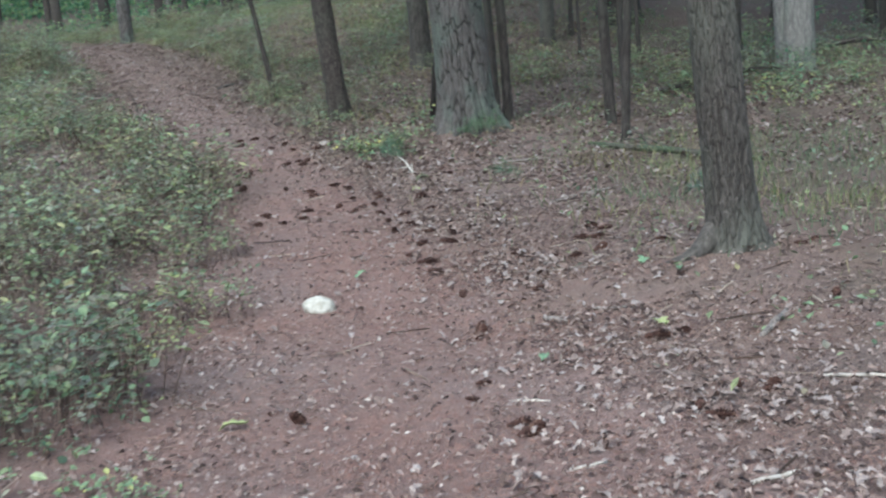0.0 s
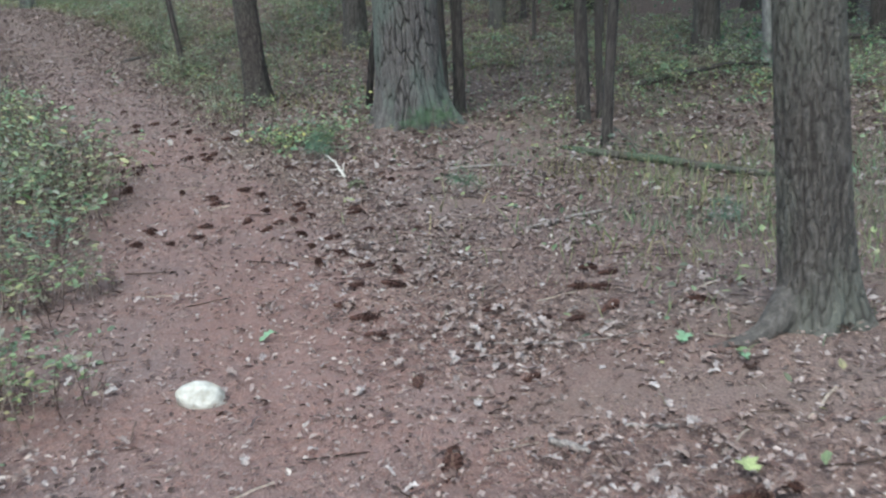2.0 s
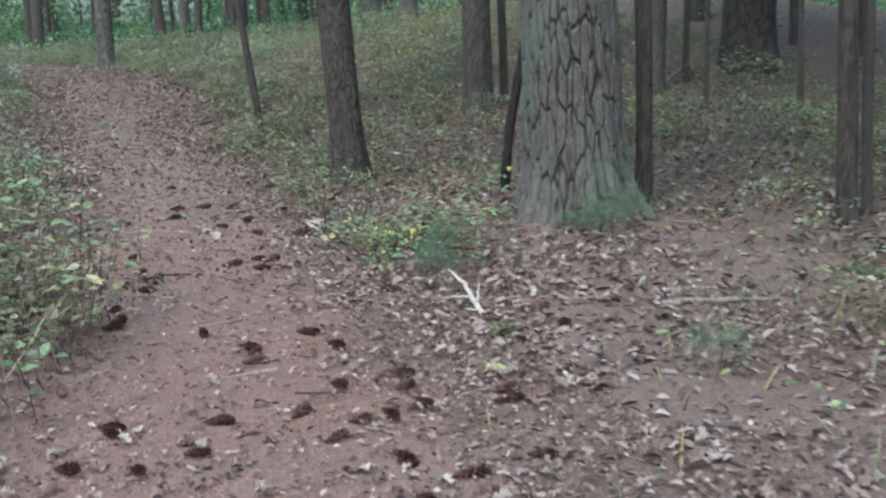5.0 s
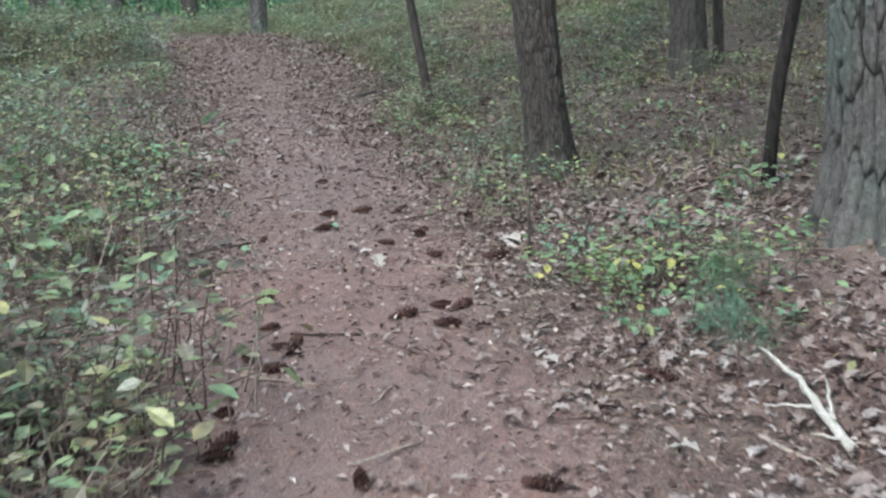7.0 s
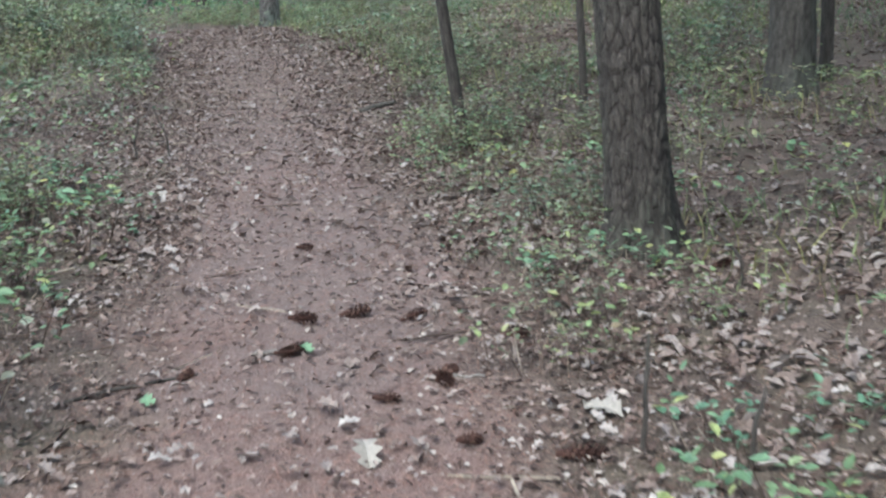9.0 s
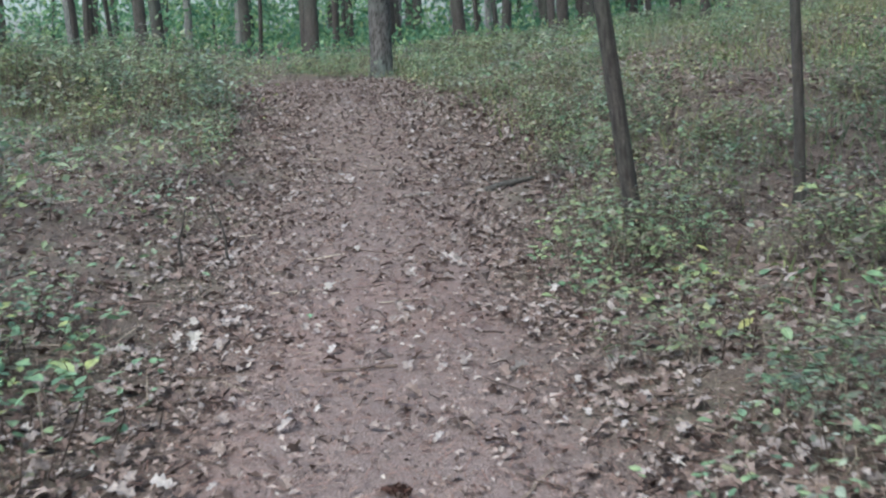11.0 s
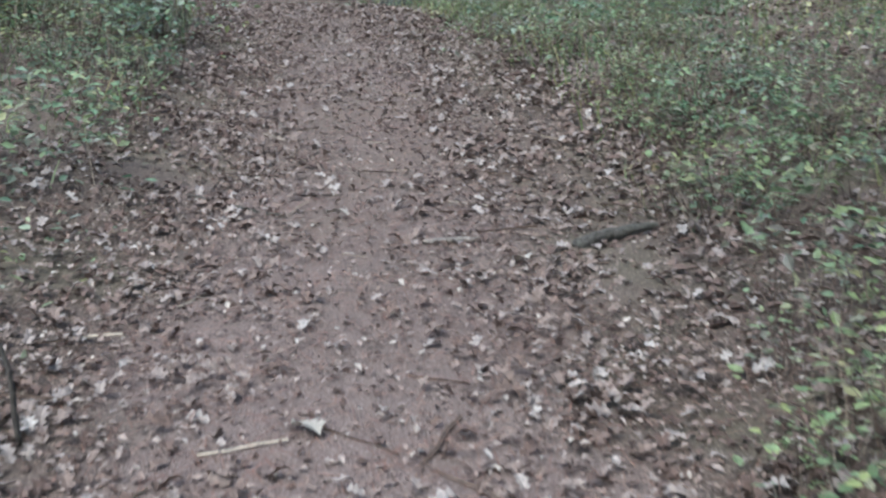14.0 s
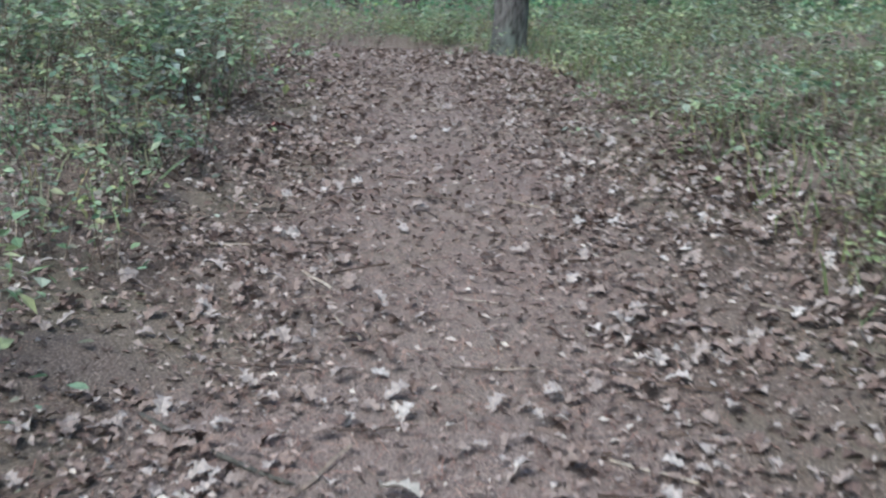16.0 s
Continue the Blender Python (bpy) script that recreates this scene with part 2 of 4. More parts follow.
def build_ground():
    xs, ys = spaced(-13, 8, 0.12, 500, 1.22), spaced(1, 42, 0.12, 500, 1.22)
    X, Y = np.meshgrid(xs, ys)
    Z = ground_z(X, Y)
    side = X - trail_x(Y)
    flat = np.stack([X.ravel(), Y.ravel()], 1)
    bumps = np.array([0.05 * rough(p, 0.9) + 0.03 * rough(p, 3.1, 4) + 0.014 * rough(p, 9.0, 9) for p in flat])
    Z = Z + bumps.reshape(Z.shape) * (0.35 + 0.65 * np.clip((np.abs(side) - 0.5) / 1.2, 0, 1))
    wob = np.array([rough(p, 0.7, 2) + 0.6 * rough(p, 2.3, 6) for p in flat]).reshape(Z.shape)
    width = np.where(Y < 16, 1.0 + (16 - Y) * 0.10, 0.9)
    worn = np.clip(1.25 - (np.abs(side + wob * 0.35) - width * 0.55) / (0.55 * width), 0.0, 1)
    # the clearing of fallen needles by the first trees
    open_floor = np.exp(-(((X - 0.8) / 2.2) ** 2 + ((Y - 9) / 6.5) ** 2)) + 0.9 * np.exp(-(((X - 0.9) / 1.5) ** 2 + ((Y - 16.2) / 1.6) ** 2))
    worn = np.clip(np.maximum(worn, np.clip(open_floor * (0.85 + 0.5 * wob), 0, 0.58)), 0, 1) * np.clip((43 - Y) / 4, 0, 1)
    worn *= 1 - 0.45 * np.clip((Y - 24) / 5, 0, 1)
    ny, nx = X.shape
    i = np.arange(ny * nx).reshape(ny, nx)
    faces = np.stack([i[:-1, :-1], i[:-1, 1:], i[1:, 1:], i[1:, :-1]], -1).reshape(-1, 4)
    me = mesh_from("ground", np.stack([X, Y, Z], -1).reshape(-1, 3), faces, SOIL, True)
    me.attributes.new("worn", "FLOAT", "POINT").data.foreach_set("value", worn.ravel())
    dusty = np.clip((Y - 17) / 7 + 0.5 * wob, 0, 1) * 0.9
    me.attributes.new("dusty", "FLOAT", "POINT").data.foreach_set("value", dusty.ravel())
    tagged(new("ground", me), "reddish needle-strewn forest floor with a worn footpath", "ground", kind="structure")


build_ground()
rng = np.random.default_rng(7)


# ---- trees ----
def ring_tube(path, radii, sides, twist=0.0):
    """A tapered tube along a path of points; returns vertices and faces."""
    path = np.asarray(path, float)
    verts, faces = [], []
    for k, (p, r) in enumerate(zip(path, radii)):
        t = path[min(k + 1, len(path) - 1)] - path[max(k - 1, 0)]
        t = t / (np.linalg.norm(t) + 1e-9)
        a = np.cross(t, (0.31, 0.95, 0.02) if abs(t[1]) < 0.9 else (1, 0, 0))
        a /= np.linalg.norm(a)
        b = np.cross(t, a)
        for s in range(sides):
            w = 2 * math.pi * s / sides + twist * k
            verts.append(p + r * (math.cos(w) * a + math.sin(w) * b))
    for k in range(len(path) - 1):
        for s in range(sides):
            n = (s + 1) % sides
            faces.append((k * sides + s, k * sides + n, (k + 1) * sides + n, (k + 1) * sides + s))
    faces.append(tuple(range(sides))[::-1])
    faces.append(tuple(range((len(path) - 1) * sides, len(path) * sides)))
    return verts, faces


def trunk_mesh(name, dia, height, material, sides, rings, plates, depth, flare=0.35, roots=5, seed=0.0, sway=0.1, detail=3.6, cells=0.15, width=5.0):
    """A trunk with root flare, whose bark stands out in long plates with furrows between."""
    low = np.linspace(-0.25, detail, rings)
    high = np.linspace(detail, height, 14)[1:]
    zs = np.concatenate([low, high])
    verts, furrow_shade = [], []
    for z in zs:
        h = max(z, 0) / height
        r0 = dia / 2 * (1 - 0.75 * h**1.1)
        ox = sway * math.sin(1.7 * h * 3 + seed) * h * 2
        oy = sway * math.cos(1.3 * h * 3 + seed) * h * 2
        for s in range(sides):
            w = 2 * math.pi * s / sides
            foot = math.exp(-max(z + 0.05, 0) / (0.10 + dia * 0.2))
            lobe = 0.5 + 0.5 * math.cos(roots * w + seed + 0.8 * math.sin(w * 2 + seed))
            r = r0 * (1 + flare * foot * (0.35 + 1.0 * lobe))
            c, sn = math.cos(w), math.sin(w)
            r += r0 * 0.10 * noise.noise((c * 1.4 + seed, sn * 1.4, z * 0.9))
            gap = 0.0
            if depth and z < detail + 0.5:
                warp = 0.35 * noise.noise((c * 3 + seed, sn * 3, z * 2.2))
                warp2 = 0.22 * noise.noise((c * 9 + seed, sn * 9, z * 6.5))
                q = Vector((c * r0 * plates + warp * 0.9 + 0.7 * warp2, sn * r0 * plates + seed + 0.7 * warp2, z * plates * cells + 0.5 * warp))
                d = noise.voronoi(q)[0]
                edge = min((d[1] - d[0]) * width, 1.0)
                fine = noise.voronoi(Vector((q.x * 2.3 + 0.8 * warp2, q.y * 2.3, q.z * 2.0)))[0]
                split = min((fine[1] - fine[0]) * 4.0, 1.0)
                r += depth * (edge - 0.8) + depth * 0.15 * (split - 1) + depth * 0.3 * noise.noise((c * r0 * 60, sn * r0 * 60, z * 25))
                # how far the colour darkens as shade, deepest where two plates meet
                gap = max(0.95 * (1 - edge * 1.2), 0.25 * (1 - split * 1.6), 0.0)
            furrow_shade.append(gap)
            verts.append((ox + r * c, oy + r * sn, z))
    n = len(zs)
    i = np.arange(n * sides).reshape(n, sides)
    j = np.roll(i, -1, 1)
    faces = np.stack([i[:-1], j[:-1], j[1:], i[1:]], -1).reshape(-1, 4).tolist()
    faces.append(i[-1].tolist())
    me = mesh_from(name, verts, faces, material, True)
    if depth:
        me.attributes.new("furrow_shade", "FLOAT", "POINT").data.foreach_set("value", furrow_shade)
    return me, lambda h: (sway * math.sin(1.7 * h * 3 + seed) * h * 2, sway * math.cos(1.3 * h * 3 + seed) * h * 2)


LEAF = np.array([(0, 0, 0), (0.3, 0.28, 0.05), (0.62, 0.25, 0.04), (1, 0, -0.06), (0.62, -0.25, 0.04), (0.3, -0.28, 0.05)])
LEAF_FACES = np.array([(0, 1, 2, 3), (0, 3, 4, 5)])
DIAMOND = np.array([(0, 0, 0), (0.45, 0.27, 0.06), (1, 0, -0.05), (0.45, -0.27, 0.06)])


def turns(n, r, tilt, spin=math.pi):
    """n random rotation matrices: a free heading, and a tilt of about that much."""
    a, b, c = r.uniform(-math.pi, math.pi, n), r.normal(0, tilt, n), r.normal(0, tilt, n)
    ca, sa, cb, sb, cc, sc = np.cos(a), np.sin(a), np.cos(b), np.sin(b), np.cos(c), np.sin(c)
    o, l = np.zeros(n), np.ones(n)
    rz = np.stack([ca, -sa, o, sa, ca, o, o, o, l], -1).reshape(n, 3, 3)
    ry = np.stack([cb, o, sb, o, l, o, -sb, o, cb], -1).reshape(n, 3, 3)
    rx = np.stack([l, o, o, o, cc, -sc, o, sc, cc], -1).reshape(n, 3, 3)
    return rz @ ry @ rx


def scatter(template, tfaces, places, sizes, rot):
    n, k = len(places), len(template)
    v = np.einsum("nij,kj->nki", rot, template) * np.reshape(sizes, (n, 1, -1)) + np.asarray(places)[:, None, :]
    f = (tfaces[None] + (np.arange(n) * k)[:, None, None]).reshape(-1, tfaces.shape[1])
    return v.reshape(-1, 3), f


def crown_mesh(name, seed, count, spread, low, high, material, size=0.275):
    r = np.random.default_rng(seed)
    clumps = 34
    ang, rad = r.uniform(0, 2 * math.pi, clumps), spread * np.sqrt(r.uniform(0.03, 1, clumps))
    hz = r.uniform(low, high, clumps)
    rad *= 0.45 + 0.55 * np.sin(math.pi * np.clip((hz - low) / (high - low) * 0.8 + 0.15, 0, 1))
    c = np.stack([rad * np.cos(ang), rad * np.sin(ang), hz], -1)
    own = r.integers(0, clumps, count)
    p = c[own] + r.normal(0, 1, (count, 3)) * (0.62, 0.62, 0.36)
    v, f = scatter(DIAMOND, np.array([(0, 1, 2, 3)]), p, r.uniform(0.7, 1.3, (count, 1)) * size, turns(count, r, 0.6))
    return mesh_from(name, v, f, material), c


crown_data = [crown_mesh("crown", 40 + k, 1050, 2.6 + 0.4 * k, 8.0, 15.0, CANOPY) for k in range(3)]


def limb_mesh(start, end, r0, material, seed):
    r = np.random.default_rng(seed)
    start, end = np.array(start), np.array(end)
    pts = [start + (end - start) * u + np.array((0, 0, 0.5 * u * (1 - u))) + r.normal(0, 0.06, 3) * (0 < u < 1) for u in np.linspace(0, 1, 6)]
    v, f = ring_tube(pts, [r0 * (1 - 0.85 * u) for u in np.linspace(0, 1, 6)], 6)
    return mesh_from("limb", v, f, material, True)


def plant_tree(x, y, dia, height, material, label, category="tree", sides=28, rings=24, plates=14, depth=0.0, lean=(0, 0), flare=0.3, roots=5, seed=1.0, crown=0, group="", sway=0.1, sink=0.0, cells=0.15, detail=3.6, width=5.0):
    base = new("tree")
    base.matrix_world = pose(x, y, float(ground_z(x, y)) - sink, lean[0], lean[1], 0)
    me, axis = trunk_mesh("trunk", dia, height, material, sides, rings, plates, depth, flare, roots, seed, sway, detail, cells, width)
    part("trunk", me, base)
    leaves, clumps = crown_data[crown % 3]
    k = height / 16
    cr = part("crown", leaves, base, "green leafy crown")
    cr.matrix_local = Matrix.Diagonal((k, k, k, 1))
    for n in range(5):
        c = clumps[n * 5] * k
        h = min(max(c[2] - 1.8, height * 0.42), height * 0.9)
        sx, sy = axis(h / height)
        part("limb", limb_mesh((sx, sy, h), c, dia * 0.16, material, n + int(seed * 10)), base)
    return tagged(base, label, category, group)


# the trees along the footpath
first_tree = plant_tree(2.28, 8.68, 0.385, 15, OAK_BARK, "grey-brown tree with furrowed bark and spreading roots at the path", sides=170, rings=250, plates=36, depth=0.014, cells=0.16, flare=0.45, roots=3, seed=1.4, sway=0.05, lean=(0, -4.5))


def surface_roots(tree, x, y, runs, material):
    """Roots that leave the foot of a trunk and dive into the ground."""
    for k, (heading, reach, thick) in enumerate(runs):
        pts = []
        for u in np.linspace(0, 1, 9):
            a = heading + 0.25 * math.sin(3 * u + k)
            px, py = x + (0.08 + reach * u) * math.cos(a), y + (0.08 + reach * u) * math.sin(a)
            pts.append((px, py, float(ground_z(px, py)) + 0.17 * (1 - u) ** 2.5 + 0.02 - 0.05 * u))
        v, f = ring_tube(pts, [thick * (1 - 0.7 * u) * (1 + 0.08 * math.sin(9 * u)) for u in np.linspace(0, 1, 9)], 14)
        v = np.array(v) - np.array((x, y, float(ground_z(x, y))))
        root = part("root", mesh_from("root", v, f, material, True), tree, "grey root spreading over the needles")
        root.matrix_parent_inverse = tree.matrix_world.to_3x3().to_4x4().inverted()


surface_roots(first_tree, 2.28, 8.68, ((3.3, 0.56, 0.115), (4.5, 0.2, 0.1), (5.7, 0.2, 0.1), (0.3, 0.3, 0.08)), OAK_BARK)
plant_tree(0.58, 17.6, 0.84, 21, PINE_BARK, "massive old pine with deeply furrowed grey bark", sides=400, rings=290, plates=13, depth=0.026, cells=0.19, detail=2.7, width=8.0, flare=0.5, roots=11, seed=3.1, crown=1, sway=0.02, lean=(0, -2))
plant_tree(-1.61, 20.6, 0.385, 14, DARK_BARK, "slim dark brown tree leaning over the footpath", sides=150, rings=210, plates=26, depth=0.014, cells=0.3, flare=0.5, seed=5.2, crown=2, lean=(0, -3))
plant_tree(-3.31, 25.0, 0.12, 8, DARK_BARK, "thin dark sapling rising out of a leafy shrub", sides=24, rings=50, plates=50, depth=0.003, seed=6.6, lean=(0, -9), sway=0.1)
plant_tree(1.22, 18.15, 0.16, 9, DARK_BARK, "thin dark tree close beside the old pine", sides=32, rings=60, plates=50, depth=0.004, seed=2.2, crown=1)
plant_tree(1.14, 19.8, 0.15, 9, DARK_BARK, "thin dark tree behind the old pine", sides=24, rings=40, seed=2.9, crown=2)
plant_tree(2.68, 17.1, 0.17, 9, DARK_BARK, "thin dark tree of a cluster of three", sides=28, rings=60, plates=50, depth=0.004, seed=4.1, group="three thin stems", crown=1)
plant_tree(2.98, 17.5, 0.10, 8, DARK_BARK, "thinnest dark tree of a cluster of three", sides=20, rings=40, seed=4.8, group="three thin stems")
plant_tree(2.62, 15.5, 0.125, 9, DARK_BARK, "thin dark grey tree of a cluster, leaning by a mossy log", sides=28, rings=60, plates=50, depth=0.004, seed=5.9, group="three thin stems", lean=(0, 3), crown=2)
plant_tree(-9.82, 39.0, 0.44, 17, PINE_BARK, "pale grey-barked tree at the crest of the path", sides=60, rings=80, plates=26, depth=0.006, seed=7.3)
plant_tree(-0.1, 26.9, 0.5, 16, OAK_BARK, "grey-brown tree standing on the leafy slope", sides=60, rings=80, plates=24, depth=0.01, seed=8.1, crown=1)
plant_tree(0.35, 27.5, 0.15, 9, DARK_BARK, "thin dark tree beside a thicker one on the slope", seed=8.8)
plant_tree(-2.26, 26.5, 0.09, 7, DARK_BARK, "very thin straight sapling on the slope", sides=16, seed=9.4)
plant_tree(6.85, 21.2, 0.55, 18, PALE_BARK, "pale white-barked tree among green undergrowth", sides=60, rings=70, plates=22, depth=0.008, seed=10.2, crown=2)
plant_tree(5.03, 29.8, 1.0, 22, DARK_BARK, "very thick dark tree on the wooded slope", sides=80, rings=80, plates=16, depth=0.02, seed=11.7, crown=1)
plant_tree(6.1, 23.2, 0.5, 17, OAK_BARK, "grey-brown tree behind the undergrowth", sides=50, rings=60, plates=20, depth=0.01, seed=12.3)
# the five from (9.6, 24.0) to (12.5, 23.0) are added to shade the slope
for k, (tx, ty, td) in enumerate(((3.25, 30.1, 0.12), (3.65, 28.8, 0.12), (3.5, 26.3, 0.08), (4.6, 25.0, 0.1), (8.4, 26.5, 0.2), (7.4, 30.5, 0.3), (-7.6, 47.0, 0.3), (-5.0, 50.0, 0.35), (9.6, 24.0, 0.35), (10.4, 19.6, 0.4), (8.9, 29.0, 0.4), (11.2, 27.0, 0.3), (12.5, 23.0, 0.42), (-14.5, 47, 0.4), (-15.3, 48.5, 0.3), (-18.5, 45, 0.35), (-3.2, 56, 0.4), (-9.0, 55, 0.35))):
    plant_tree(tx, ty, td, 8 + 14 * td, DARK_BARK, "dark young tree on the far slope", sides=18, rings=20, seed=13 + k, crown=k, group="young trees on the slope")

# a dead black pole leans by the pine
def dead_pole():
    pts = [(0, 0, -0.15), (0.06, 0, 0.45), (0.11, 0.02, 0.8), (0.25, 0, 1.5), (0.40, 0.03, 2.3), (0.52, 0, 3.1), (0.66, 0.02, 4.2)]
    v, f = ring_tube(pts, (0.058, 0.048, 0.05, 0.045, 0.046, 0.036, 0.014), 12)
    ob = new("dead_sapling", mesh_from("dead_sapling", v, f, BLACK_BARK, True))
    ob.matrix_world = pose(0.02, 19.55, float(ground_z(0.02, 19.55)))
    tagged(ob, "bare black dead sapling leaning beside the old pine", "dead tree")


dead_pole()

# the wood all round: shared trees at random places off the path
def wood():
    r = np.random.default_rng(21)
    kinds = []
    for k, (d, h, mat) in enumerate(((0.42, 17, DARK_BARK), (0.3, 15, OAK_BARK), (0.24, 13, DARK_BARK), (0.5, 19, OAK_BARK), (0.36, 16, PALE_BARK), (0.18, 11, DARK_BARK))):
        kinds.append(plant_tree(-40 - 6 * k, -30, d, h, mat, ("dark-barked", "grey-brown", "slender dark", "stout grey-brown", "pale-barked", "thin dark")[k] + " forest tree standing in the wood", sides=13, rings=16, seed=30 + k, crown=k, group="trees of the wood", sway=0.25))
    taken = []
    tries = 0
    while len(taken) < 185 and tries < 9000:
        tries += 1
        x, y = r.uniform(-50, 32), r.uniform(-22, 92)
        s = x - float(trail_x(y))
        if -12 < s < 9 and y < 43 or (abs(s) < 2.5 and y < 62) or (9 <= s < 11 and y < 20) or (-16 < s < -10 and 12 < y < 46 and r.random() < 0.6):
            continue
        if (y < 40 and s < 0 and r.random() < 0.55) or (s > 26 and r.random() < 0.6):
            continue
        if any((x - a) ** 2 + (y - b) ** 2 < 3.6 for a, b in taken):
            continue
        taken.append((x, y))
        k = r.integers(0, 6)
        g = r.uniform(0.8, 1.2)
        copy_thing(kinds[k], Matrix.LocRotScale((x, y, float(ground_z(x, y)) - 0.05), Euler((r.normal(0, 0.03), r.normal(0, 0.03), r.uniform(0, 6.28))), Vector((g, g, g))))


wood()


# ---- undergrowth ----
def shrub_meshes(seed, stems, tall, wide, leaves, leaf, leaf_mat, sparse=0.4):
    r = np.random.default_rng(seed)
    sv, sf, tips = [], [], []
    for k in range(stems):
        a, d = r.uniform(0, 6.28), wide * math.sqrt(r.uniform(0.02, 1))
        h = tall * r.uniform(0.25, 1.1)
        root = np.array((0.75 * d * math.cos(a + 0.3), 0.75 * d * math.sin(a + 0.3), -0.05)) + r.normal(0, 0.05, 3) * (1, 1, 0)
        top = np.array((d * math.cos(a), d * math.sin(a), h))
        mid = (root + top) / 2 + r.normal(0, 0.06, 3)
        v, f = ring_tube([root, mid, top], (0.0045, 0.0035, 0.0015), 3)
        sf += [tuple(i + len(sv) for i in q) for q in f]
        sv += v
        for u in np.linspace(0.35, 1, 7):
            tips.append(mid + (top - mid) * (u - 0.35) / 0.65 + r.normal(0, 0.01, 3))
        for _ in range(2):
            u = r.uniform(0.2, 0.9)
            a0 = mid + (top - mid) * u
            a1 = a0 + r.normal(0, 1, 3) * (0.12, 0.12, 0.05) + (0, 0, 0.05)
            v, f = ring_tube([a0, a1], (0.0025, 0.001), 3)
            sf += [tuple(i + len(sv) for i in q) for q in f]
            sv += v
            tips += [a1, (a0 + a1) / 2]
    tips = np.array(tips)
    tips = tips[r.permutation(len(tips))[: int(len(tips) * sparse)]]
    own = r.choice(len(tips), leaves, p=(lambda w: w / w.sum())(np.clip(tips[:, 2], 0.03, None) ** 0.6))
    p = tips[own] + r.normal(0, 1, (leaves, 3)) * (0.045, 0.045, 0.012)
    v, f = scatter(LEAF, LEAF_FACES, p, r.uniform(0.45, 1.4, (leaves, 1)) * leaf, turns(leaves, r, 0.3))
    return mesh_from("stalk", sv, sf, TWIG), mesh_from("foliage", v, f, leaf_mat)


def shrub_kind(label, *spec):
    base = new("shrub")
    home = -38 + 1.5 * (spec[0] - 60)
    base.matrix_world = pose(home, -34, float(ground_z(home, -34)))
    stems, foliage = shrub_meshes(*spec)
    tagged(part("stalk", stems, base), "thin brown woody stems", kind="stuff")
    tagged(part("foliage", foliage, base), "small mixed green leaves", kind="stuff")
    return tagged(base, label, "shrub", "shrubs beside the footpath")


thicket = [shrub_kind("twiggy grey-green shrub growing beside the footpath", 60 + k, 24, 0.40 + 0.09 * k, 0.52, 150, 0.066, SHRUB_LEAF) for k in range(4)]
low_green = [shrub_kind("low bright green shrub with a few yellow leaves", 70 + k, 9, 0.30 + 0.06 * k, 0.42, 46, 0.075, BRIGHT_LEAF, 0.8) for k in range(3)]
tall_green = [shrub_kind("leafy green shrub with long thin stems", 80 + k, 22, 0.62 + 0.1 * k, 0.48, 165, 0.066, SHRUB_LEAF, 0.7) for k in range(2)]

high_brush = [shrub_kind("tall yellow-green leafy bush at the crest of the path", 84 + k, 30, 1.0 + 0.15 * k, 0.6, 330, 0.085, SHRUB_LEAF, 0.7) for k in range(2)]


def put(kind, x, y, g=1.0, r=rng):
    copy_thing(kind, Matrix.LocRotScale((x, y, float(ground_z(x, y))), Euler((0, 0, r.uniform(0, 6.28))), Vector((g, g, g * r.uniform(0.85, 1.15)))))


